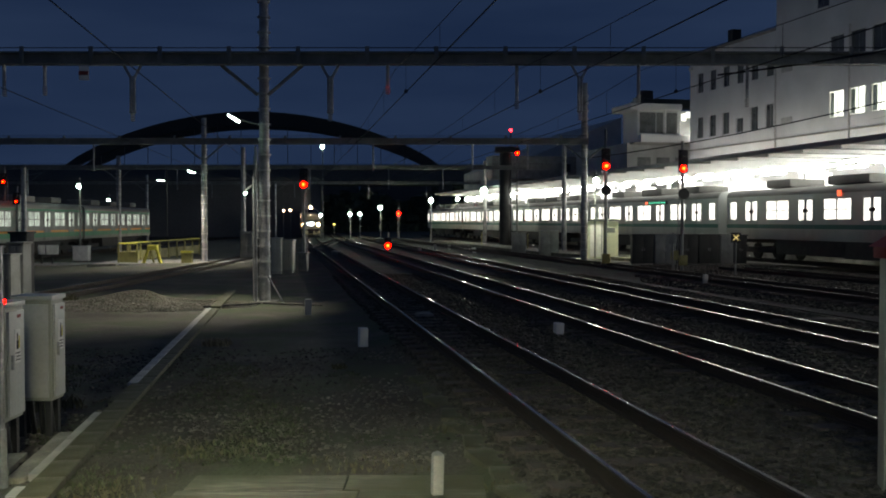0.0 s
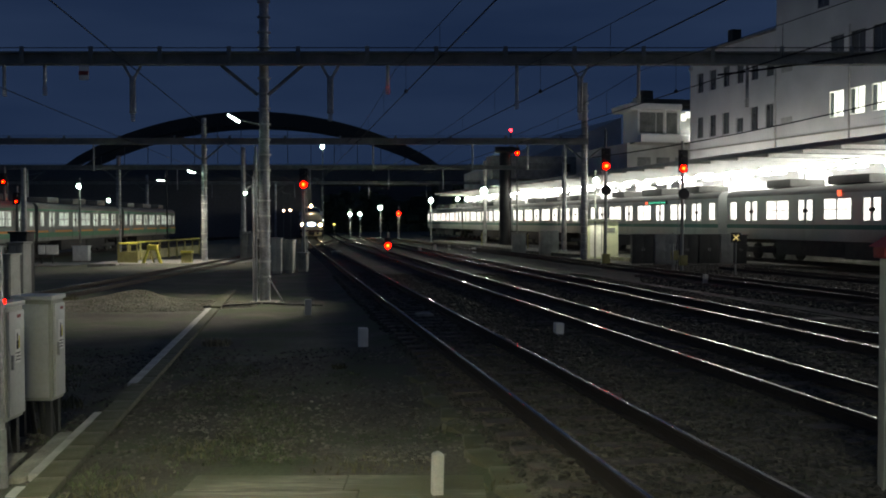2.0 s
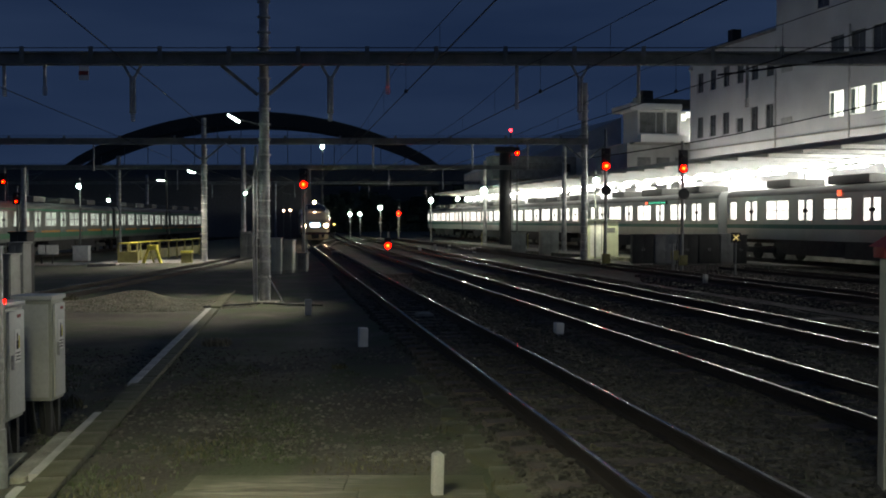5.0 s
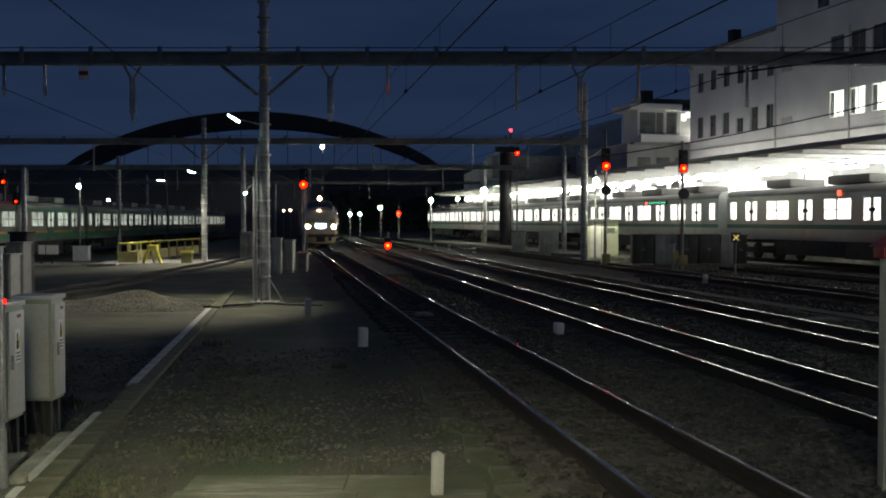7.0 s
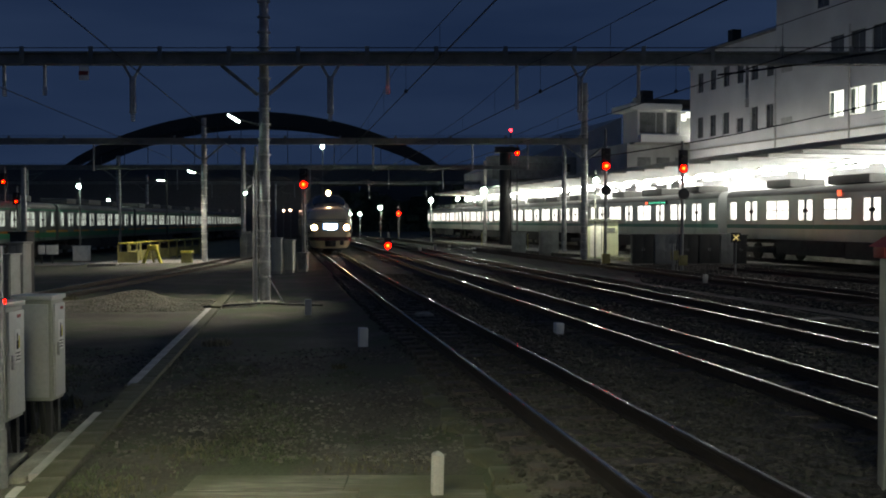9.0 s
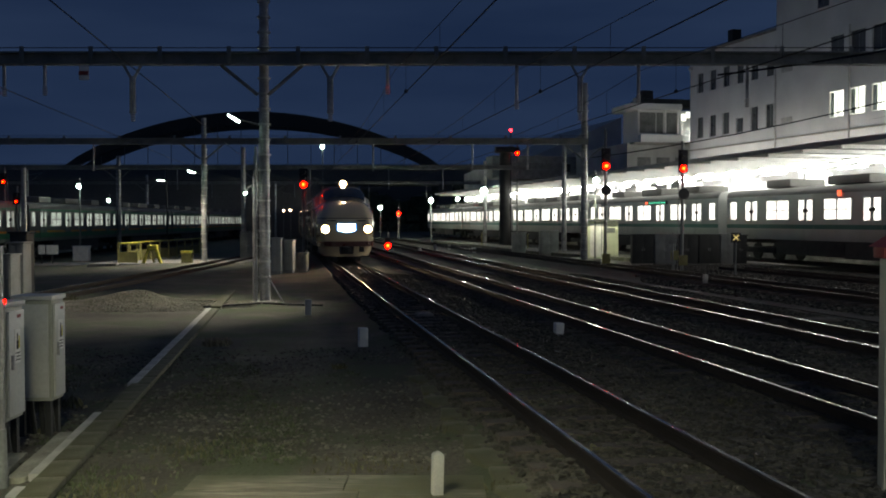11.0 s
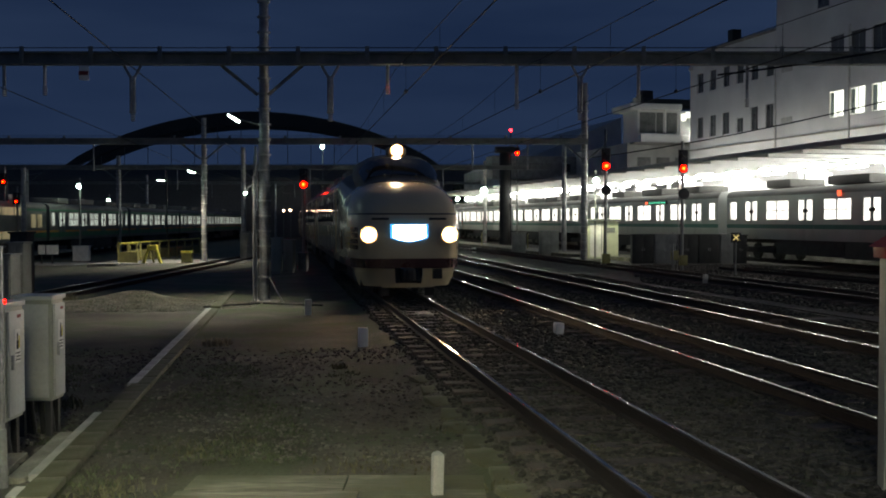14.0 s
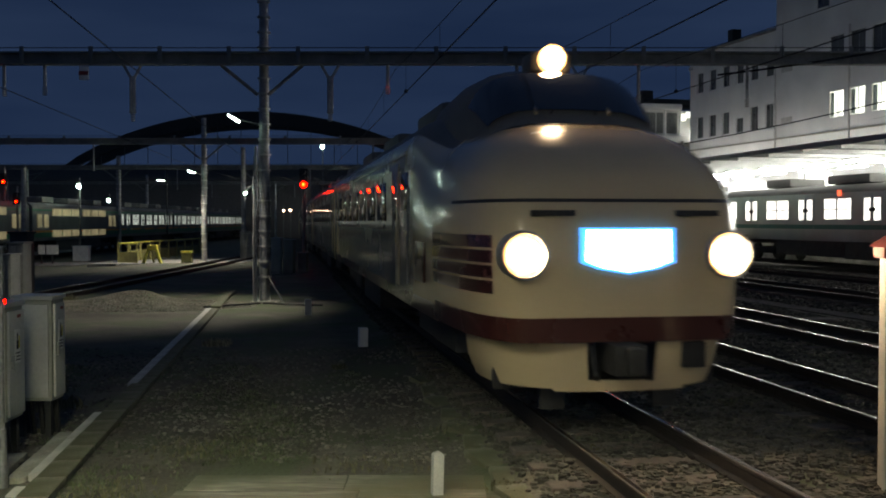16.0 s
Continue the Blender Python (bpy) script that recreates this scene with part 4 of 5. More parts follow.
# ---------------------------------------------------------------- small things by the tracks
def track_plate(label, x, y, w, d, h, mat):
    g = ground_height(x, y)
    t = thing("track_device", label, "track device", pose(x, y, g, 0, 0, HEADING), "flat devices between rails")
    part("body", boxes((-w / 2, w / 2, -d / 2, d / 2, -0.04, h), bevel=0.015), mat, t)
    part("cover", boxes((-w / 2 + 0.03, w / 2 - 0.03, -d / 2 + 0.03, d / 2 - 0.03, h, h + 0.02), bevel=0.008), mat, t)


track_plate("flat pale train control transponder between the rails", -0.42, 22.2, 0.36, 0.5, 0.07, CONCRETE)
track_plate("flat grey point machine beside the rails", 7.15, 20.4, 0.6, 0.5, 0.1, SLEEPER)
track_plate("flat grey concrete cover beside the outer track", 7.9, 20.9, 0.9, 0.5, 0.07, SLEEPER)
track_plate("dark point machine beside the far crossover", -6.9, 64.0, 0.6, 0.9, 0.2, STEEL)
for sx, sy in ((6.3, 73.5), (7.3, 70.5), (3.3, 84.0)):
    p = thing("slim_post", "slim dull yellow post by the far platform edge", "post", pose(sx, sy, ground_height(sx, sy)), "slim posts")
    part("shaft", rods(((0, 0, -0.05), (0, 0, 1.25), 0.05, 0.045, 10)), OLIVE, p)
    part("cap", rods(((0, 0, 1.25), (0, 0, 1.3), 0.06, 0.03, 10)), OLIVE, p)


def grass_clump(x, y, n, spread, h, mat):
    rng = random.Random(int(x * 100) + int(y * 10))
    bm = bmesh.new()
    g = ground_height(x, y)
    for k in range(n):
        a, d = rng.uniform(0, 6.28), spread * rng.random() ** 0.7
        px, py = x + d * math.cos(a), y + d * math.sin(a)
        b, w, hh = rng.uniform(0, 6.28), rng.uniform(0.006, 0.013), h * rng.uniform(0.5, 1.2)
        lx, ly = math.cos(b) * hh * 0.5, math.sin(b) * hh * 0.5
        v = [bm.verts.new(q) for q in ((px - w, py, g - 0.01), (px + w, py, g - 0.01), (px + lx * 0.5 + w * 0.6, py + ly * 0.5, g + hh * 0.7), (px + lx, py + ly, g + hh), (px + lx * 0.5 - w * 0.6, py + ly * 0.5, g + hh * 0.7))]
        bm.faces.new(v)
    o = solid("grass_clump", bm, mat, "small clump of dry grass in the gravel", "grass", group="grass clumps", kind="stuff")
    return o


PALEGRASS = material("bleached_grass", (0.3, 0.26, 0.16), 0.8, 0, 0.4, 4, 30, 0, per=0.4)
DRYGRASS = material("dry_grass", (0.085, 0.085, 0.045), 0.8, 0, 0.4, 4, 30, 0, per=0.4)
for gx, gy, gn, gs, gh in ((-4.1, 17.9, 120, 0.28, 0.14), (-1.6, 15.2, 60, 0.12, 0.08), (0.55, 8.15, 60, 0.2, 0.05), (-0.7, 8.95, 110, 0.6, 0.045), (-2.75, 8.1, 120, 0.45, 0.06), (-2.4, 9.7, 130, 0.6, 0.06), (0.15, 10.6, 60, 0.3, 0.05), (-5.4, 13.2, 120, 0.5, 0.12), (-4.7, 11.9, 120, 0.35, 0.14), (-10.8, 27.5, 140, 0.6, 0.2), (1.3, 9.2, 60, 0.2, 0.06), (3.4, 11.5, 60, 0.25, 0.06)):
    grass_clump(gx, gy, gn, gs, gh, PALEGRASS if gy > 17 and gx > -5 else DRYGRASS)


# ---------------------------------------------------------------- station side
TURN_R = math.degrees(math.atan(0.219))
STATION = pose(20.13, 30.0, 0, 0, 0, TURN_R)


def st(m):
    return STATION @ m


def commuter_shell(length, half, z0, z1, zr, side_bands):
    """The outer shell of a car: straight sides in bands, rounded eaves and roof."""
    bm = bmesh.new()
    prof = [(half - 0.03, z0, 0)]
    for z, k in side_bands:
        prof.append((half, z, k))
    for a in range(0, 91, 15):
        r = radians(a)
        prof.append((half - 0.42 + 0.42 * math.cos(r), z1 + (zr - z1) * math.sin(r) * 0.85, -1))
    prof.append((0.0, zr, -1))
    full = prof + [(-x, z, k) for x, z, k in reversed(prof[:-1])]
    ends = [[bm.verts.new((x, y, z)) for x, z, _ in full] for y in (0.0, length)]
    n = len(full)
    for i in range(n - 1):
        f = bm.faces.new((ends[0][i], ends[0][i + 1], ends[1][i + 1], ends[1][i]))
        f.material_index = max(0, full[i + 1][2] if i < len(prof) - 1 else full[i][2])
        if full[i][2] == -1 or full[i + 1][2] == -1:
            f.material_index = 3 if min(full[i][1], full[i + 1][1]) >= z1 - 0.01 else 0
    for e in ends:
        bm.faces.new(e)
    bm.faces.new((ends[0][0], ends[1][0], ends[1][-1], ends[0][-1]))
    return bm


def bogie(t, y, gauge=0.535):
    b = part("bogie", boxes((-1.15, -0.95, y - 1.5, y + 1.5, 0.38, 0.66), (0.95, 1.15, y - 1.5, y + 1.5, 0.38, 0.66), (-1.0, 1.0, y - 0.3, y + 0.3, 0.4, 0.7), bevel=0.03), UNDER, t)
    for dy in (-1.05, 1.05):
        for s in (-1, 1):
            part("wheel", rods(((s * 0.50, y + dy, 0.43), (s * 0.62, y + dy, 0.43), 0.43, 0.43, 20)), UNDER, b)
        part("axle", rods(((-0.6, y + dy, 0.43), (0.6, y + dy, 0.43), 0.08)), UNDER, b)


def commuter_car(label, m, bands, mats, winmat, both, open_end=False, deck=False, group=""):
    """A commuter car 19.5 m long; its origin lies at rail level at the middle of the end nearest the camera."""
    L, half = 19.5, 1.4
    t = thing("commuter_car", label, "train car", m, group)
    part("body", commuter_shell(L, half, 1.07, 3.2, 3.62, bands), mats, t)
    sides = (-1, 1) if both else (-1,)
    for s in sides:
        x = s * (half + 0.004)
        if deck:
            for y0, y1, z0, z1 in ((3.6, 9.5, 2.72, 3.2), (9.9, 15.9, 2.72, 3.2), (3.6, 9.5, 1.3, 1.75), (9.9, 15.9, 1.3, 1.75)):
                for k in range(3):
                    w = (y1 - y0) / 3
                    part("window", boxes((x - 0.012, x + 0.012, y0 + w * k + 0.08, y0 + w * (k + 1) - 0.08, z0, z1)), GOLDWIN, t, "dim warm lit window")
            for y0 in (0.9, 2.0, 16.6, 17.8):
                part("window", boxes((x - 0.012, x + 0.012, y0, y0 + 0.8, 1.95, 2.8)), GOLDWIN, t, "dim warm lit window")
            continue
        for d in (-7.23, -2.41, 2.41, 7.23):
            yc = L / 2 + d
            door = part("door", boxes((x - 0.012, x + 0.010, yc - 0.65, yc - 0.012, 1.14, 3.05), (x - 0.012, x + 0.010, yc + 0.012, yc + 0.65, 1.14, 3.05), bevel=0.004), mats[0], t, "double leaf sliding door")
            for u in (-1, 1):
                part("pane", boxes((x + s * 0.004 - 0.012, x + s * 0.004 + 0.012, yc + u * 0.33 - 0.21, yc + u * 0.33 + 0.21, 2.0, 2.93), bevel=0.004), winmat, door, "lit door pane")
            part("stripe", boxes((x + s * 0.011 - 0.004, x + s * 0.011 + 0.004, yc - 0.648, yc + 0.648, bands[0][0] + 0.001, bands[2][0])), mats[1], door)
            part("grab_sticker", boxes((x + s * 0.018 - 0.004, x + s * 0.018 + 0.004, yc - 0.22, yc + 0.22, 2.36, 2.52)), DARK, door)
        for d in (-4.82, 0, 4.82):
            yc = L / 2 + d
            w = part("window", boxes((x - 0.012, x + 0.012, yc - 0.95, yc + 0.95, 2.05, 2.93), bevel=0.004), winmat, t, "lit side window")
            part("mullion", boxes((x + s * 0.014 - 0.01, x + s * 0.014 + 0.01, yc - 0.05, yc + 0.05, 2.05, 2.93), (x + s * 0.014 - 0.006, x + s * 0.014 + 0.006, yc - 0.95, yc + 0.95, 2.46, 2.5)), mats[0], w)
        for d in (-9.05, 9.05):
            yc = L / 2 + d
            part("window", boxes((x - 0.012, x + 0.012, yc - 0.28, yc + 0.28, 2.05, 2.93), bevel=0.004), winmat, t, "narrow lit end window")
    for y0, y1 in ((3.2, 5.2), (8.2, 11.2), (14.2, 16.4)):
        part("roof_unit", boxes((-0.95, 0.95, y0, y1, 3.6, 4.0), bevel=0.08), ROOFGREY, t, "grey roof air conditioner")
    part("underframe_box", boxes((-1.32, 1.32, 4.7, 9.3, 0.32, 1.06), (-1.3, 1.3, 9.36, 14.8, 0.36, 1.06), (-0.5, 0.5, -0.25, L + 0.24, 0.85, 1.0), bevel=0.03), UNDER, t)
    part("gangway", boxes((-0.5, 0.5, -0.25, 0.0, 1.1, 3.1), bevel=0.03), BLACK, t)
    bogie(t, 2.8)
    bogie(t, L - 2.8)
    return t


TEAL_SIDES = [(1.6, 0), (1.601, 1), (1.8, 1), (1.801, 0), (3.2, 0)]
GREEN_SIDES = [(1.3, 0), (1.62, 1), (1.621, 2), (1.75, 2), (1.751, 0), (3.02, 0), (3.021, 1), (3.14, 1), (3.2, 0)]
first = commuter_car("stainless commuter car with a teal stripe and bright windows", st(pose(1.4, 3.8, 0)), TEAL_SIDES, [STAINLESS, TEALBAND, TEALBAND, ROOFGREY], TRAINWIN, False, group="standing commuter train")
for k in (-1, 1, 2, 3, 4):
    copy_thing(first, st(pose(1.4, 4.3 + 19.95 * k - (0.5 if k < 0 else 0), 0)))
disp = thing("destination_display", "lit green and red destination display on a car side", "display", st(pose(-0.02, 24.25, 0)))
part("case", boxes((-0.01, 0.012, 6.3, 9.6, 2.99, 3.2), bevel=0.005), BLACK, disp)
part("red_block", boxes((-0.02, -0.012, 9.15, 9.5, 3.02, 3.17)), LEDRED, disp, "red lit block")
for k in range(7):
    part("green_bar", boxes((-0.02, -0.012, 6.6 + k * 0.36, 6.82 + k * 0.36, 3.04, 3.15)), LEDGREEN, disp, "green lit bar")
disp2 = thing("side_lamp", "small lit orange red lamp on a car side", "lamp", st(pose(-0.02, 3.65, 0)))
part("lens", boxes((-0.03, -0.006, 9.6, 9.85, 3.06, 3.3), bevel=0.01), LEDRED, disp2)


def platform():
    p = thing("station_platform", "grey asphalt station platform behind the train", "platform", STATION, kind="structure")
    part("deck", boxes((3.25, 9.6, -30, 98, 0.95, 1.1), bevel=0.02), PLATFORM, p)
    part("wall", boxes((3.35, 9.5, -29.9, 97.9, -0.3, 0.95)), CONCRETE, p)
    # the back of the platform: white panelled screen
    for k in range(26):
        y0 = -28 + k * 4.8
        part("screen_panel", boxes((9.0, 9.08, y0, y0 + 4.76, 1.1, 4.6), bevel=0.01), CANOPY, p, "white wall panel")
    # low platform strip by the hut
    q = thing("low_platform", "low concrete edge along the outermost track", "platform", kind="structure")
    a = [(11.2, 52.4), (6.4, 66.0), (-0.9, 104.0)]
    for (xa, ya), (xb, yb) in zip(a, a[1:]):
        n = 8
        for k in range(n):
            u, v = k / n, (k + 1) / n
            x0, y0, x1, y1 = xa + (xb - xa) * u, ya + (yb - ya) * u, xa + (xb - xa) * v, ya + (yb - ya) * v
            bm = bmesh.new()
            ln = math.hypot(x1 - x0, y1 - y0)
            box(bm, 0, 2.4, 0.01, ln - 0.01, -0.35, -0.08, 0.02)
            o = part("edge_slab", bm, SLAB, q)
            o.matrix_basis = pose(x0, y0, 0, 0, 0, math.degrees(math.atan2(-(x1 - x0), y1 - y0)))


platform()


def canopy():
    c = thing("platform_canopy", "long white platform canopy with rows of lit tubes", "canopy", STATION, kind="structure")
    part("roof", boxes((-0.5, 9.6, -30, 96, 5.3, 5.42)), ROOFING, c)
    part("fascia", boxes((-0.62, -0.5, -30, 96, 5.2, 5.44), bevel=0.02), ROOFING, c)
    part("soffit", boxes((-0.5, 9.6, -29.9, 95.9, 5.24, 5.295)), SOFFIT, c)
    for k in range(43):
        y = -28 + k * 2.9
        part("rafter", boxes((-0.49, 9.5, y - 0.06, y + 0.06, 5.06, 5.238)), CANOPY, c)
    for k in range(15):
        y = -26 + k * 8.7
        part("column", rods(((6.2, y, 1.1), (6.2, y, 5.06), 0.13, 0.13, 14)), CANOPY, c)
    for row, x in enumerate((4.2, 5.6, 7.6)):
        for k in range(30):
            y = -26 + k * 4.0 + row * 0.7
            fix = part("tube_fixture", boxes((x - 0.12, x + 0.12, y - 1.3, y + 1.3, 4.98, 5.055)), CANOPY, c)
            part("tube", rods(((x, y - 1.25, 4.93), (x, y + 1.25, 4.93), 0.05, 0.05, 8)), TUBE, fix, "lit fluorescent tube")
    for k in range(12):
        y = 8 + k * 7.5
        s = part("hanging_sign", boxes((4.4, 6.0, y - 0.08, y + 0.08, 4.1, 4.55), bevel=0.02), TUBE if k < 2 else CANOPY, c, "white hanging sign")
        part("hanger", rods(((4.6, y, 4.5), (4.6, y, 5.24), 0.02), ((5.8, y, 4.5), (5.8, y, 5.24), 0.02)), STEEL, s)
    # bare round lamps towards the open end
    for k in range(10):
        y = 62 + k * 3.6
        part("round_lamp", ball(bmesh.new(), (3.5, y, 4.75), 0.2), TUBEFAR, c, "lit white lamp")


canopy()


def facade_window(b, s, z, w, h, x, lit=None, frame_mat=STEEL):
    win = part("window", boxes((x - 0.03, x + 0.06, s - w / 2, s + w / 2, z, z + h)), lit or DIMGLASS, b, "lit office window" if lit else "dark office window")
    part("window_frame", boxes((x - 0.06, x - 0.031, s - w / 2 - 0.05, s - w / 2, z - 0.05, z + h + 0.05), (x - 0.06, x - 0.031, s + w / 2, s + w / 2 + 0.05, z - 0.05, z + h + 0.05),
                               (x - 0.06, x - 0.031, s - w / 2, s + w / 2, z - 0.05, z), (x - 0.06, x - 0.031, s - w / 2, s + w / 2, z + h, z + h + 0.05), (x - 0.06, x - 0.031, s - 0.025, s + 0.025, z, z + h)), frame_mat, win)
    part("sill", boxes((x - 0.16, x - 0.061, s - w / 2 - 0.08, s + w / 2 + 0.08, z - 0.12, z - 0.052)), WALL, win)


WALL_TURN = 15.43


def station_building():
    b = thing("station_building", "white rendered station building with rows of windows", "building", pose(21.4, 85.9, 0, 0, 0, WALL_TURN))
    x, end, near_end, step = 0.0, 0.0, -52.0, -12.55
    small = [-1.66 - 2.02 * k for k in range(6)]
    wide = [-19.5 - 2.12 * k for k in range(9)]
    spans = [(s, 1.02) for s in small] + [(s, 1.5) for s in wide]

    def strip(z0, z1, s0, s1):
        part("wall", boxes((x, x + 11, s0, s1, z0, z1)), WALL, b)

    def row(z0, h):
        edge = near_end
        for s, w in sorted(spans):
            part("wall", boxes((x, x + 11, edge, s - w / 2, z0, z0 + h)), WALL, b)
            part("wall", boxes((x + 0.24, x + 11, s - w / 2, s + w / 2, z0, z0 + h)), WALL, b)
            edge = s + w / 2
        part("wall", boxes((x, x + 11, edge, end, z0, z0 + h)), WALL, b)

    strip(0.0, 9.02, near_end, end)
    row(9.02, 1.75)
    strip(10.77, 12.85, near_end, end)
    row(12.85, 1.65)
    strip(14.5, 16.1, near_end, end)
    part("parapet", boxes((x - 0.1, x + 11.1, step, end + 0.1, 16.1, 16.32)), CONCRETE, b)
    strip(16.1, 27.0, near_end, step)
    for k, s in enumerate(small):
        facade_window(b, s, 9.02, 1.02, 1.05 if k == 3 else 1.75, x + 0.16)
        if k == 3:
            part("wall", boxes((x + 0.003, x + 0.236, s - 0.508, s + 0.508, 10.13, 10.768)), WALL, b)
        facade_window(b, s, 12.85, 1.02, 1.65, x + 0.16)
    for k, s in enumerate(wide):
        facade_window(b, s, 9.02, 1.5, 1.75, x + 0.16, ROOMWIN if k < 4 else None)
        if k < 4:
            part("blind", boxes((x + 0.085, x + 0.099, s + 0.3, s + 0.7, 9.07, 10.7)), material("pale_blind", (0.35, 0.42, 0.36), 0.8), b, "half drawn pale blind")
        facade_window(b, s, 12.85, 1.5, 1.65, x + 0.16)
        if k % 2 == 0:
            facade_window(b, s + 1.4, 16.7, 1.1, 1.6, x - 0.01)
    for zz in (9.05, 12.85):
        part("vent_panel", boxes((x - 0.05, x - 0.003, -14.6, -13.3, zz, zz + 0.5), bevel=0.01), PALE, b)
    part("ledge", boxes((x - 0.08, x - 0.004, near_end, end, 8.0, 8.12)), CONCRETE, b)
    for k in range(5):
        s = -12.6 - k * 8.3
        part("downpipe", rods(((x - 0.08, s, 6.0), (x - 0.08, s, 15.0), 0.06)), PALE, b)
    part("roof_box", boxes((x + 0.5, x + 1.3, -5.8, -5.1, 16.1, 17.5)), DARK, b)
    part("corner_lamp", boxes((x - 0.25, x - 0.05, -0.5, -0.1, 14.9, 15.2), bevel=0.02), PALE, b)


station_building()


def lower_building():
    b = thing("annex_building", "low building with a white balcony beyond the station", "building", pose(18.6, 92.0, 0, 0, 0, TURN_R))
    part("wall", boxes((-1.6, 12.0, 0, 40, 0, 9.2)), GREYWALL, b)
    part("upper_wall", boxes((-0.8, 6, -0.5, 3, 9.2, 12.2)), WALL, b)
    part("roof", boxes((-1.8, 3.3, -1.2, 3.4, 12.2, 12.75), bevel=0.05), WALL, b)
    part("roof_deck", boxes((0.0, 6.0, 0.0, 3.2, 12.75, 13.35), bevel=0.05), DARK, b)
    part("balcony", boxes((-0.9, 6.0, -1.5, -0.9, 9.2, 9.9), bevel=0.03), WALL, b)
    part("balcony_slab", boxes((-1.6, 6.0, -1.6, -0.52, 9.0, 9.18), bevel=0.02), CONCRETE, b)
    for wx0, wx1 in ((-0.6, 0.95), (1.05, 1.7), (1.85, 3.1)):
        part("window", boxes((wx0, wx1, -0.54, -0.503, 10.1, 12.0)), DRAPES, b, "pale curtained window")
    for px in (1.77, 3.2):
        part("post", boxes((px - 0.07, px + 0.07, -0.95, -0.81, 9.9, 12.2), bevel=0.01), WHITE, b)
    part("roof_tank", boxes((0.5, 1.6, 1.4, 2.8, 13.35, 14.3), bevel=0.1), DARK, b)
    part("vent", boxes((-0.5, -0.1, 1.0, 1.4, 12.75, 13.5), bevel=0.04), PALE, b)
    part("lit_window", boxes((3.55, 3.95, -0.56, -0.52, 11.3, 11.9)), ROOMWIN, b)
    part("lit_window", boxes((4.05, 4.6, -0.56, -0.52, 11.6, 12.1)), ROOMWIN, b)
    part("wall_lamp", boxes((4.25, 4.5, -1.7, -1.52, 9.6, 10.1), bevel=0.03), TUBEFAR, b, "lit white lamp")
    for k in range(3):
        part("lower_window", boxes((-0.6 + k * 1.9, 0.7 + k * 1.9, -0.05, -0.004, 6.6, 7.9)), DRAPES, b)
    s = thing("sloping_roof", "dark sloping roof of a far station hall", "building", pose(13.8, 108.0, 0, 0, 0, TURN_R))
    bm = bmesh.new()
    v = [bm.verts.new(p) for p in ((-6.5, 0, 0), (6, 0, 0), (6, 0, 13.4), (1.0, 0, 11.2), (-6.5, 0, 8.0), (-6.5, 22, 0), (6, 22, 0), (6, 22, 13.4), (1.0, 22, 11.2), (-6.5, 22, 8.0))]
    for f in ((0, 1, 2, 3, 4), (9, 8, 7, 6, 5), (0, 4, 9, 5), (4, 3, 8, 9), (3, 2, 7, 8), (2, 1, 6, 7), (1, 0, 5, 6)):
        bm.faces.new([v[i] for i in f])
    part("hall", bm, GREYWALL, s)
    part("footbridge", boxes((-9.5, 6.0, -3.0, -0.3, 6.4, 8.8), bevel=0.05), STEEL, s)
    for k in range(4):
        part("window", boxes((-2 + k * 2.0, -1.0 + k * 2.0, -3.06, -3.0, 7.2, 8.0)), GOLDWIN if k % 2 else DARKGLASS, s)


lower_building()


# ---------------------------------------------------------------- the platform from which the yard is seen
def home_platform():
    p = thing("home_platform", "concrete platform end with a tube lit canopy", "platform", kind="structure")
    part("deck", boxes((-5.2, 1.2, -60, -0.6, -0.3, 0.35), bevel=0.03), CONCRETE, p)
    part("roof", boxes((-5.4, 1.4, -60, 1.0, 5.0, 5.15)), CANOPY, p)
    for k in range(6):
        part("column", rods(((-2.0, -3.0 - 9 * k, 0.35), (-2.0, -3.0 - 9 * k, 5.0), 0.12, 0.12, 12)), CANOPY, p)
    for x in (-3.6, -0.6):
        for k in range(8):
            part("tube", rods(((x, -0.6 - 3.4 * k, 4.85), (x, 0.8 - 3.4 * k, 4.85), 0.04, 0.04, 8)), HOMETUBE, p, "lit fluorescent tube")
    part("bracket", boxes((-2.3, -2.1, 0.6, 3.4, 4.92, 4.998)), STEEL, p)
    part("hanger", rods(((-2.2, 3.3, 4.95), (-2.2, 3.3, 4.4), 0.03)), STEEL, p)
    part("tube", rods(((-3.3, 3.3, 4.38), (-1.1, 3.3, 4.38), 0.035, 0.035, 8)), HOMETUBE, p, "lit fluorescent tube")


home_platform()


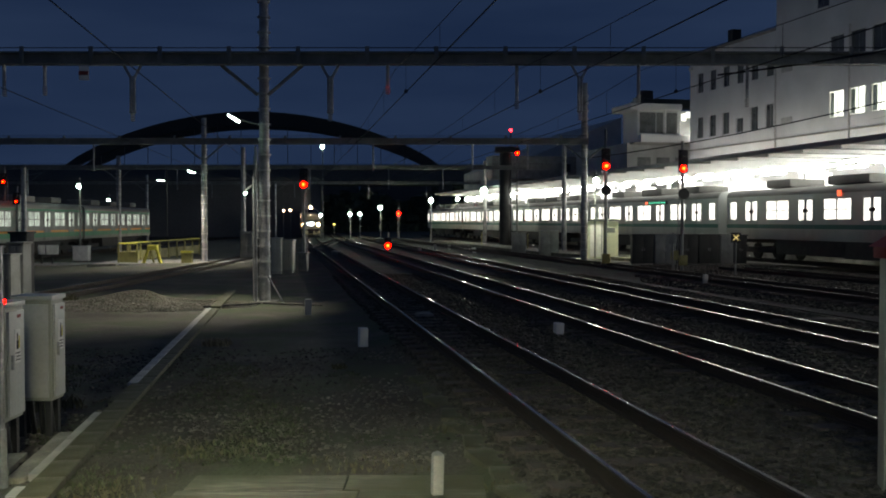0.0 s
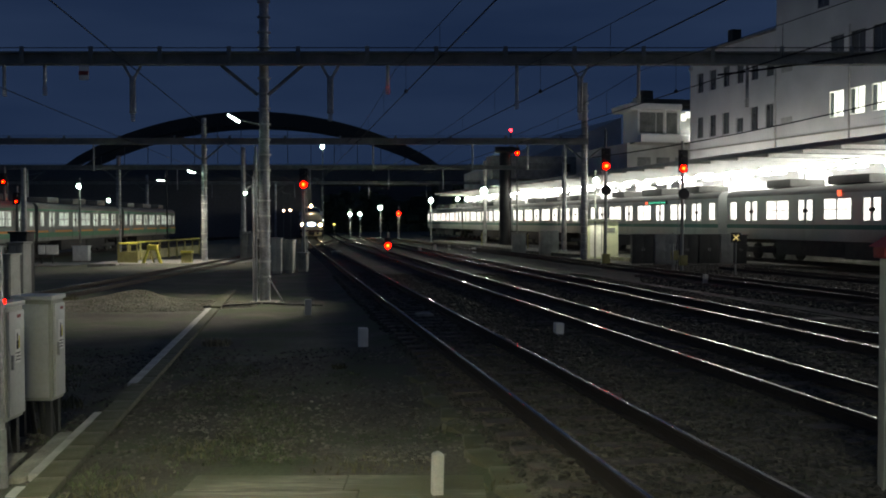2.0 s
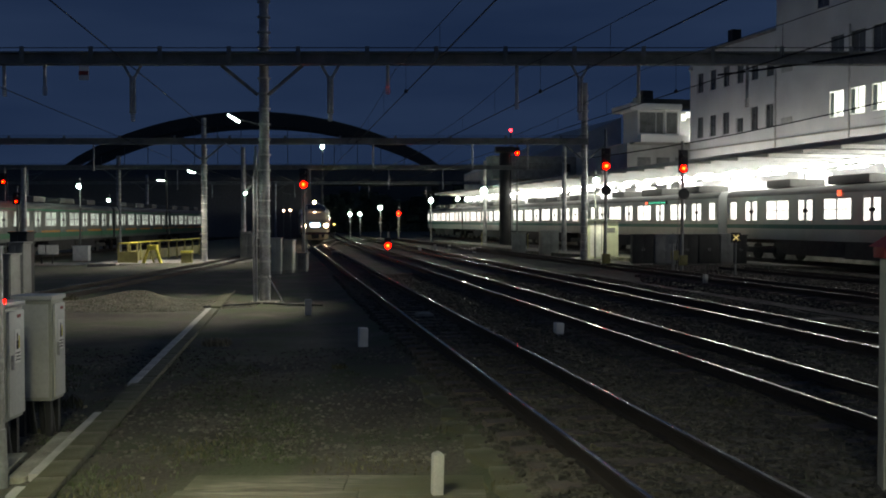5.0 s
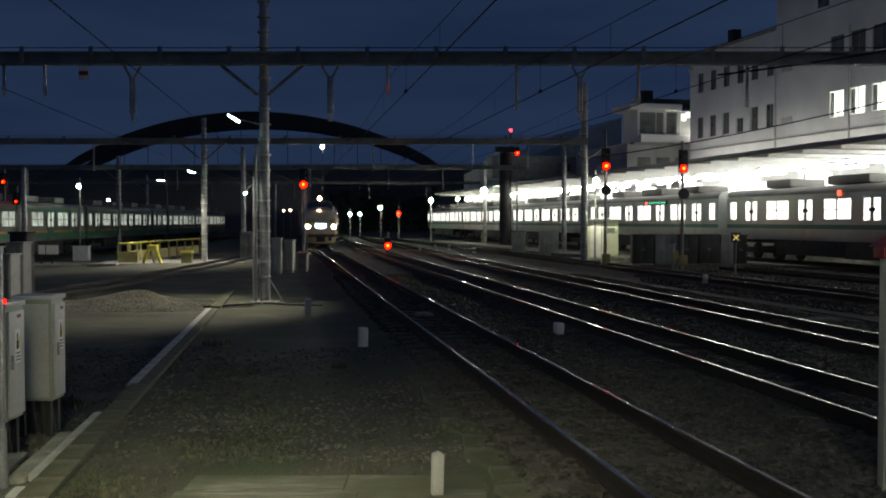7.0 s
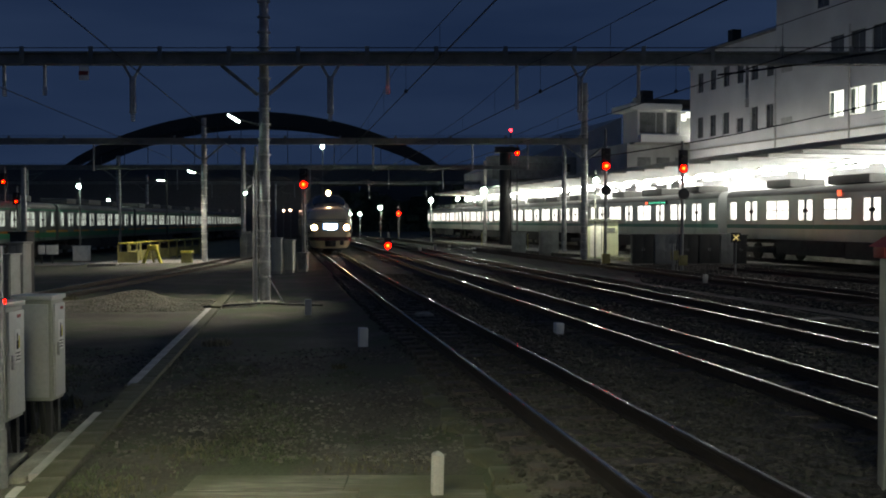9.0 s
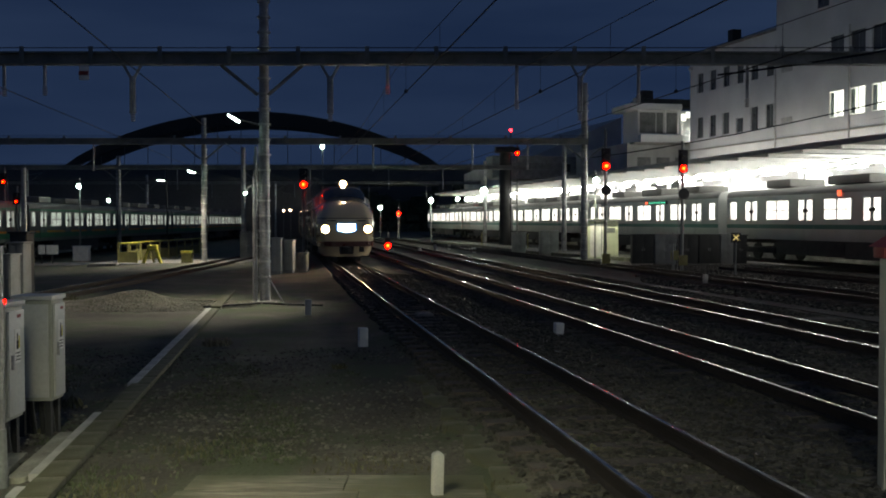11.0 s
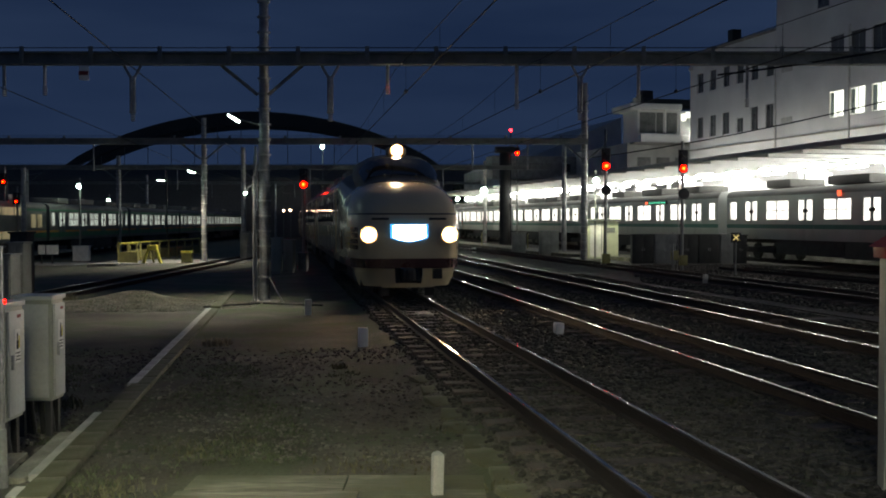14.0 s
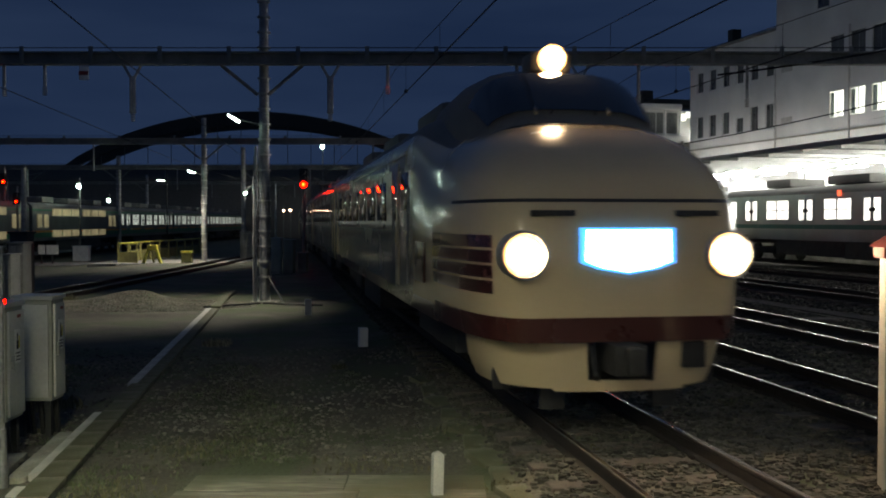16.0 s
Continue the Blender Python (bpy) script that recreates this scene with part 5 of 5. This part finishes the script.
# ---------------------------------------------------------------- road bridge and far dark edge
def road_bridge():
    b = thing("arch_bridge", "dark steel arch road bridge across the yard", "bridge")
    Y = 200.0
    def arch(y):
        bm = bmesh.new()
        n, prev = 36, None
        for k in range(n + 1):
            u = -1 + 2 * k / n
            x = -38.4 + 37.5 * u
            z = 12.8 + 10.2 * (1 - u * u) ** 0.9
            th = 1.0 + 0.75 * (1 - abs(u)) ** 0.5
            ring = [bm.verts.new((x, y + dy, z + dz)) for dy, dz in ((-0.6, -th), (0.6, -th), (0.6, th * 0.6), (-0.6, th * 0.6))]
            if prev:
                for i in range(4):
                    bm.faces.new((prev[i], prev[(i + 1) % 4], ring[(i + 1) % 4], ring[i]))
            prev = ring
        return bm
    for y in (Y, Y + 9):
        part("arch", arch(y), ARCHSTEEL, b, "dark curved arch rib")
    part("deck", boxes((-140, 30, Y - 1, Y + 10, 9.4, 12.4)), BRIDGE, b)
    for k in range(16):
        u = -0.94 + 1.88 * k / 15
        x = -38.4 + 37.5 * u
        part("hanger", rods(((x, Y, 12.4), (x, Y, 12.8 + 10.2 * (1 - u * u) ** 0.9), 0.07, 0.07, 6)), BRIDGE, b)
    for x in (-100, -72, 0.5, 24):
        part("pier", boxes((x - 1.4, x + 1.4, Y, Y + 9, -0.5, 9.4)), BRIDGE, b)
    part("parapet", boxes((-140, 30, Y - 1.2, Y - 1.0, 12.4, 13.3)), BRIDGE, b)


road_bridge()


def far_edge():
    """Dark crowns and roofs that close the yard beneath the bridge."""
    rng = np.random.default_rng(4)
    n = 5200
    x = rng.uniform(-190, 75, n)
    top = 9.0 + 2.2 * np.sin(x * 0.11) + 1.5 * np.sin(x * 0.31 + 1)
    z = rng.uniform(-0.5, 1, n) * top
    spots = np.stack([x, 226 + rng.uniform(-3, 3, n), np.maximum(z, 0.2)], 1)
    stones("tree_line", spots.tolist(), 2.4, TREE, "dark line of trees behind the bridge")
    for k, (xa, w, h, d) in enumerate(((-120, 26, 13, 232), (-90, 30, 12, 234), (-60, 28, 13, 236), (-33, 25, 13, 232), (-8, 24, 14, 238), (15, 22, 14, 236), (40, 24, 15, 232))):
        f = thing("far_block", "dark distant building behind the yard", "building", pose(xa, d, -0.3))
        part("wall", boxes((-w / 2, w / 2, 0, 10, 0, h)), BRIDGE, f)
        part("roof", boxes((-w / 2 - 0.3, w / 2 + 0.3, -0.3, 10.3, h, h + 0.5)), BRIDGE, f)
    w = thing("yard_shed", "long low dark shed at the edge of the yard", "shed", pose(-52, 150, -0.5))
    part("wall", boxes((-40, 32, 0, 12, 0, 8.5)), BRIDGE, w)
    part("roof", boxes((-40.5, 32.5, -0.6, 12.6, 8.5, 9.1)), BRIDGE, w)


far_edge()
bpy.data.objects["tree_line"]["category"] = "trees"


# ---------------------------------------------------------------- limited express
def nose_half(w, zt, z):
    if z <= 1.6:
        return w * (1 - 0.035 * ((1.6 - z) / 0.8) ** 2)
    u = min(1.0, (z - 1.6) / (zt + 0.004 - 1.6))
    return w * max(0.0, 1 - u ** 3.2) ** (1 / 3.2)


def nose():
    sec = [(0.0, 0.97, 2.34), (0.05, 1.07, 2.44), (0.14, 1.15, 2.55), (0.28, 1.235, 2.68), (0.48, 1.31, 2.80), (0.75, 1.37, 2.90), (1.05, 1.41, 2.97), (1.4, 1.44, 3.02), (1.85, 1.46, 3.06), (2.4, 1.473, 3.10)]
    low = [0.82, 1.05, 1.08, 1.26, 1.385, 1.41, 1.53, 1.555, 1.675, 1.70, 1.82, 2.0, 2.13, 2.165]
    frac = [0.16, 0.34, 0.52, 0.68, 0.81, 0.91, 0.97, 1.0]
    bm = bmesh.new()
    rings = []
    for y, w, zt in sec:
        zs = low + [2.165 + (zt - 2.165) * f for f in frac]
        right, left = [], []
        for z in zs:
            h = nose_half(w, zt, z)
            dy = 0.16 * (1 - y / 2.4) * max(0, (z - 1.5) / 0.8) ** 2
            right.append(bm.verts.new((h, y + dy, z)))
            left.append(bm.verts.new((-h, y + dy, z)))
        rings.append((zs, right, left))
    n = len(rings[0][0])
    def kind(y, z, front):
        if 0.82 <= z < 1.06:
            return 1
        if 2.13 <= z < 2.166 and y < 1.3:
            return 2
        if not front and 0.2 < y < 1.9 and (1.26 <= z < 1.385 or 1.41 <= z < 1.53 or 1.555 <= z < 1.675 or 1.70 <= z < 1.82):
            return 1
        return 0
    for (za, ra, la), (zb, rb, lb), s in zip(rings, rings[1:], sec):
        for i in range(n - 1):
            k = kind(s[0], (za[i] + za[i + 1]) / 2, False)
            bm.faces.new((ra[i], rb[i], rb[i + 1], ra[i + 1])).material_index = k
            bm.faces.new((la[i], la[i + 1], lb[i + 1], lb[i])).material_index = k
    for (za, ra, la), (zb, rb, lb) in zip(rings, rings[1:]):
        bm.faces.new((ra[-1], rb[-1], lb[-1], la[-1]))
    zs, r, l = rings[0]
    for i in range(n - 1):
        bm.faces.new((l[i], r[i], r[i + 1], l[i + 1])).material_index = kind(0, (zs[i] + zs[i + 1]) / 2, True)
    zs, r, l = rings[-1]
    for i in range(n - 1):
        bm.faces.new((r[i], l[i], l[i + 1], r[i + 1]))
    bmesh.ops.remove_doubles(bm, verts=bm.verts, dist=0.002)
    return bm


def cab():
    sec = [(1.6, 0.96, 3.02), (1.75, 1.0, 3.12), (2.1, 1.06, 3.45), (2.45, 1.1, 3.66), (2.9, 1.13, 3.78), (3.6, 1.15, 3.80), (4.6, 1.17, 3.72), (5.8, 1.18, 3.40)]
    bm = bmesh.new()
    prev = None
    for y, w, zt in sec:
        ring = []
        for k in range(15):
            a = math.pi * k / 14
            c, s = math.cos(a), math.sin(a)
            ring.append(bm.verts.new((w * math.copysign(abs(c) ** 0.62, c), y, 2.7 + (zt - 2.7) * abs(s) ** 0.62)))
        if prev:
            for i in range(14):
                f = bm.faces.new((prev[0][i], prev[0][i + 1], ring[i + 1], ring[i]))
                f.material_index = 1
        prev = (ring, y)
    return bm


def windscreen():
    """Glass wrapped round the cab's front and sides, a little proud of it."""
    bm = bmesh.new()
    sec = [(1.79, 1.015, 3.17), (2.1, 1.075, 3.47), (2.43, 1.11, 3.67)]
    prev = None
    for y, w, zt in sec:
        ring = []
        for k in range(11):
            a = math.pi * (0.13 + 0.74 * k / 10)
            c, s = math.cos(a), math.sin(a)
            ring.append(bm.verts.new((w * math.copysign(abs(c) ** 0.62, c), y - 0.02, 2.72 + (zt - 2.7) * abs(s) ** 0.62)))
        if prev:
            for i in range(10):
                bm.faces.new((prev[i], prev[i + 1], ring[i + 1], ring[i]))
        prev = ring
    return bm


def coach_shell(y0, y1, tapered=False):
    bm = bmesh.new()
    half = 1.473
    side = [(half - 0.03, 0.8, 1), (half, 1.0, 1), (half, 1.82, 0), (half, 2.72, 1), (half, 2.86, 0)]
    roof = [(half - 0.5 + 0.5 * math.cos(radians(a)), 2.86 + 0.46 * math.sin(radians(a)), 0 if a < 40 else 2) for a in range(15, 91, 15)] + [(0.5, 3.45, 2), (0.0, 3.5, 2)]
    prof = side + roof
    full = prof + [(-x, z, k) for x, z, k in reversed(prof[:-1])]
    def ring(y, blend):
        vs = []
        for x, z, _ in full:
            zn = z if z < 2.0 else 2.0 + (z - 2.0) * 1.09 / 1.5
            xn = math.copysign(min(abs(x), nose_half(1.473, 3.1, zn)), x)
            vs.append(bm.verts.new((x + (xn - x) * blend, y, z + (zn - z) * blend)))
        return vs
    ends = [ring(y0 + 1.9 * u, 0.5 + 0.5 * math.cos(math.pi * u)) for u in (0, 0.17, 0.33, 0.5, 0.67, 0.83)] if tapered else []
    ends += [ring(y0 + 1.9, 0), ring(y1, 0)] if tapered else [ring(y0, 0), ring(y1, 0)]
    n, m = len(full), len(prof)
    for ea, eb in zip(ends, ends[1:]):
        for i in range(n - 1):
            k = full[i + 1][2] if i < m - 1 else full[i][2]
            if tapered and k == 1 and eb is not ends[-1] and full[i][1] > 1.1:
                k = 0
            bm.faces.new((ea[i], ea[i + 1], eb[i + 1], eb[i])).material_index = k
        bm.faces.new((ea[0], eb[0], eb[-1], ea[-1]))
    bm.faces.new(ends[0])
    bm.faces.new(ends[-1])
    return bm


def coach_details(t, y0, y1, doors):
    for s in (-1, 1):
        x = s * 1.476
        y = y0 + 2.6
        while y < y1 - 2.4:
            part("window", boxes((x - 0.012, x + 0.012, y, y + 1.36, 1.95, 2.58), bevel=0.006), DARKGLASS, t, "dark fixed coach window")
            y += 1.86
        for yd in doors:
            d = part("door", boxes((x - 0.012, x + 0.010, yd - 0.4, yd + 0.4, 1.02, 2.78), bevel=0.006), CREAM, t, "cream folding door")
            part("door_pane", boxes((x + s * 0.004 - 0.012, x + s * 0.004 + 0.012, yd - 0.2, yd + 0.2, 1.95, 2.5), bevel=0.004), DARKGLASS, d)
        part("rain_gutter", boxes((x - 0.02, x + 0.02, y0, y1, 2.86, 2.9)), CREAM, t)
    for k in range(3):
        y = y0 + (y1 - y0) * (k + 0.5) / 3
        part("roof_unit", boxes((-0.75, 0.75, y - 1.3, y + 1.3, 3.42, 3.78), bevel=0.08), ROOFGREY, t, "grey roof cooler")
    part("skirt_box", boxes((-1.3, 1.3, y0 + 5.2, y0 + 8.5, 0.3, 0.79), (-1.25, 1.25, y0 + 10, y1 - 5.2, 0.34, 0.79), (-0.5, 0.5, y0 - 0.3, y1 + 0.3, 0.6, 0.79), bevel=0.03), UNDER, t)


def ring(x, z, y0, y1, r0, r1, seg=28):
    """A round metal collar with a wall, along the way of travel."""
    bm = bmesh.new()
    loops = [[bm.verts.new((x + rr * math.cos(6.2832 * k / seg), y, z + rr * math.sin(6.2832 * k / seg))) for k in range(seg)] for rr, y in ((r1, y0), (r1, y1), (r0, y1), (r0, y0))]
    for a, b in zip(loops, loops[1:] + loops[:1]):
        for k in range(seg):
            bm.faces.new((a[k], a[(k + 1) % seg], b[(k + 1) % seg], b[k]))
    return bm


def headlight(t, s):
    x, z = s * 1.0, 1.635
    h = part("headlight", ball(bmesh.new(), (x, 0.40, z), 0.2, 1.08, 1.75, 1.12, 20), CREAM, t, "round headlight in a bulging pod")
    part("rim", ring(x, z, 0.16, -0.07, 0.204, 0.23), GALV, h, "bright metal rim")
    part("reflector", rods(((x, 0.02, z), (x, -0.022, z), 0.203, 0.203, 28)), REFLECTOR_GLARE, h, "reflector with an amber glow for lamp glare")
    part("lens", ball(bmesh.new(), (x, -0.022, z), 0.155, 1, 0.16, 1, 24), HEADLIGHT, h, "glowing warm white lens")
    part("marker_pod", ball(bmesh.new(), (s * 1.13, 0.55, z), 0.17, 0.9, 1.9, 0.95, 16), MAROON, h)


def front_apron(t):
    """Cream apron under the nose, open in the middle for the coupler."""
    def shell(a0, a1, z0, z1):
        bm = bmesh.new()
        prev = None
        for k in range(13):
            a = radians(a0 + (a1 - a0) * k / 12)
            cols = []
            for z in (z0, (z0 + z1) / 2, z1):
                sc = 1 - 0.10 * ((0.8 - z) / 0.45) ** 2
                x = 1.3 * sc * math.copysign(abs(math.sin(a)) ** 0.7, math.sin(a))
                y = 1.5 - 1.42 * abs(math.cos(a)) ** 0.55 + 0.12 * (0.8 - z)
                cols += [bm.verts.new((x, y, z)), bm.verts.new((x * 0.97, y + 0.03, z))]
            if prev:
                for i, j in ((0, 2), (2, 4)):
                    bm.faces.new((prev[i], prev[j], cols[j], cols[i]))
                    bm.faces.new((prev[i + 1], cols[i + 1], cols[j + 1], prev[j + 1]))
                bm.faces.new((prev[0], cols[0], cols[1], prev[1]))
                bm.faces.new((prev[4], prev[5], cols[5], cols[4]))
            else:
                bm.faces.new((cols[0], cols[1], cols[3], cols[2]))
                bm.faces.new((cols[2], cols[3], cols[5], cols[4]))
            prev = cols
        return bm
    part("apron", shell(-88, -9, 0.36, 0.8), CREAM, t, "cream apron panel")
    part("apron", shell(9, 88, 0.36, 0.8), CREAM, t, "cream apron panel")
    part("apron_bar", shell(-26, 26, 0.33, 0.44), CREAM, t, "cream lower apron bar")
    c = part("coupler", boxes((-0.16, 0.16, -0.12, 0.5, 0.5, 0.8), (-0.06, 0.1, -0.22, -0.1, 0.52, 0.78), bevel=0.04), UNDER, t, "dark automatic coupler")
    # black block set proud of the apron, in place of a recess's shade
    part("recess_shade", boxes((0.6, 0.84, 0.11, 0.3, 0.54, 0.79), bevel=0.015), BLACK, t, "black block for the shade of a step recess")
    for x in (-0.26, 0.22, 0.27):
        part("air_hose", rods(((x, 0.25, 0.75), (x, 0.12, 0.5), 0.03), ((x, 0.12, 0.5), (x + 0.05, 0.2, 0.36), 0.03)), BLACK, c)
    # black sheet that puts the shade behind the apron opening into colour
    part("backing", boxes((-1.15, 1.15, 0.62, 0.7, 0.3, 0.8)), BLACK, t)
    for x in (-0.7, 0.45):
        part("rail_guard", boxes((x, x + 0.25, 0.5, 0.58, 0.1, 0.4), bevel=0.01), UNDER, t)


def headmark(t):
    def plate(w, h, d0, d1, drop):
        bm = bmesh.new()
        ring = [(-w, h), (w, h), (w * 1.02, -h * 0.55), (w * 0.62, -h * 0.86), (0, -h - drop), (-w * 0.62, -h * 0.86), (-w * 1.02, -h * 0.55)]
        a, b = ([bm.verts.new((x, y, 1.68 + z)) for x, z in ring] for y in (d0, d1))
        bm.faces.new(a)
        bm.faces.new(b)
        for i in range(len(ring)):
            j = (i + 1) % len(ring)
            bm.faces.new((a[i], a[j], b[j], b[i]))
        return bm
    hm = part("headmark", plate(0.455, 0.21, -0.035, 0.04, 0.015), glow("blue_headmark_edge", (0.05, 0.35, 1.0), 2.2), t, "lit blue and white illuminated headmark")
    part("headmark_face", plate(0.405, 0.19, -0.042, -0.034, 0.013), HEADMARK, hm, "glowing white headmark face")


def cab_car():
    t = thing("express_cab_car", "cream and maroon limited express cab car with a long bonnet nose", "train car", group="limited express train")
    part("nose", nose(), [CREAM, MAROON, BLACK], t, "rounded cream bonnet with a maroon waist stripe", smooth=35)
    part("cab", cab(), [CREAM, ROOFGREY], t, "raised dark cab roof", smooth=45)
    part("windscreen", windscreen(), DARKGLASS, t, "dark wraparound cab windscreen", smooth=60)
    for x in (-0.42, 0.42):
        part("pillar", rods(((x, 1.74, 3.14), (x * 0.95, 2.36, 3.615), 0.022, 0.022, 8)), CREAM, t)
        part("wiper", rods(((x * 0.6, 1.74, 3.14), (x * 0.6 + 0.22, 2.1, 3.45), 0.012, 0.012, 6)), BLACK, t)
    body = part("body", coach_shell(2.39, 21.2, True), [CREAM, MAROON, ROOFGREY], t, "cream body with a maroon window band")
    coach_details(t, 4.6, 21.2, (5.9, 20.2))
    top = part("top_headlight", boxes((-0.26, 0.26, 2.62, 3.1, 3.72, 3.98), bevel=0.08), ROOFGREY, t, "roof mounted headlight housing")
    part("top_reflector", rods(((0.0, 2.62, 3.88), (0.0, 2.56, 3.88), 0.168, 0.165, 24)), REFLECTOR_GLARE, top, "reflector with an amber glow for lamp glare")
    part("top_lens", ball(bmesh.new(), (0.0, 2.55, 3.88), 0.125, 1, 0.3, 1, 24), HEADLIGHT, top, "glowing warm white roof lens")
    for s in (-1, 1):
        headlight(t, s)
        part("cab_window", boxes((s * 1.474 - 0.012, s * 1.474 + 0.012, 4.45, 5.2, 2.1, 2.62), bevel=0.006), DARKGLASS, t)
        part("side_grille", boxes((s * 1.475 - 0.012, s * 1.475 + 0.012, 3.0, 3.8, 1.2, 1.7), bevel=0.006), MAROON, t)
        part("handrail", rods(((s * 1.50, 4.3, 1.1), (s * 1.50, 4.3, 2.4), 0.018)), GALV, t)
        part("brow_vent", boxes((min(s * 0.5, s * 0.92), max(s * 0.5, s * 0.92), 0.02, 0.1, 2.0, 2.055), bevel=0.006), BLACK, t, "dark slit under the bonnet seam")
    front_apron(t)
    headmark(t)
    bogie(t, 4.2)
    bogie(t, 18.0)
    return t


def coach():
    t = thing("express_coach", "cream and maroon limited express coach with dark windows", "train car", group="limited express train")
    part("body", coach_shell(0.0, 20.0), [CREAM, MAROON, ROOFGREY], t, "cream body with a maroon window band")
    coach_details(t, 0.0, 20.0, (1.2, 18.8))
    part("gangway", boxes((-0.5, 0.5, -0.45, 0.0, 0.95, 3.1), bevel=0.04), BLACK, t)
    part("tail_door", boxes((-0.45, 0.45, 20.0, 20.03, 0.95, 2.95), bevel=0.01), CREAM, t)
    bogie(t, 3.2)
    bogie(t, 16.8)
    return t


EXPRESS = [cab_car(), coach()]
for k in range(4):
    EXPRESS.append(copy_thing(EXPRESS[1], pose(0, 0, 0)))

# the green commuter train leaving along the far side of the yard
GREEN_MATS = [DIMSTEEL, GREENBAND, ORANGEBAND, ROOFGREY]
GREEN = [commuter_car("stainless commuter car with green and orange stripes and dim windows", pose(0, 0, 0), GREEN_SIDES, GREEN_MATS, YARDWIN, False, group="departing commuter train")]
for k in range(5):
    GREEN.append(copy_thing(GREEN[0], pose(0, 0, 0)))
GREEN.append(commuter_car("double deck stainless car with green stripes and warm windows", pose(0, 0, 0), GREEN_SIDES, GREEN_MATS, GOLDWIN, False, deck=True, group="departing commuter train"))
GREEN.append(copy_thing(GREEN[6], pose(0, 0, 0)))


def motions():
    # the express comes on at about 7.5 m/s
    starts = [0.0] + [21.75 + 20.5 * k for k in range(5)]
    for car, back in zip(EXPRESS, starts):
        rows = []
        length = 20.0
        for k in range(17):
            y = 9.27 + 7.5 * (16 - k) + back * 0.986
            c = 3.16 + 0.1 * max(0.0, 1 - abs(y - 9.3) / 18)
            x, x2 = on_track(y, c), on_track(y + length * 0.986, 3.17)
            rows.append((float(k), pose(x, y, -0.0016 * max(0.0, min(y, 75.0) - 15), 0, 0, math.degrees(math.atan2(x - x2, length * 0.986)))))
        walk(car, rows)
    # the green train draws away, gathering speed
    for k, car in enumerate(GREEN):
        rows = []
        for s in range(0, 33):
            t = s * 0.5
            front = 92.6 + 5.0 * t + 0.115 * t * t
            y = front - 20.0 * k
            rows.append((t, pose(-24.4 - 0.048 * y, y, -0.4, 0, 0, 180 + 2.748)))
        walk(car, rows)


motions()
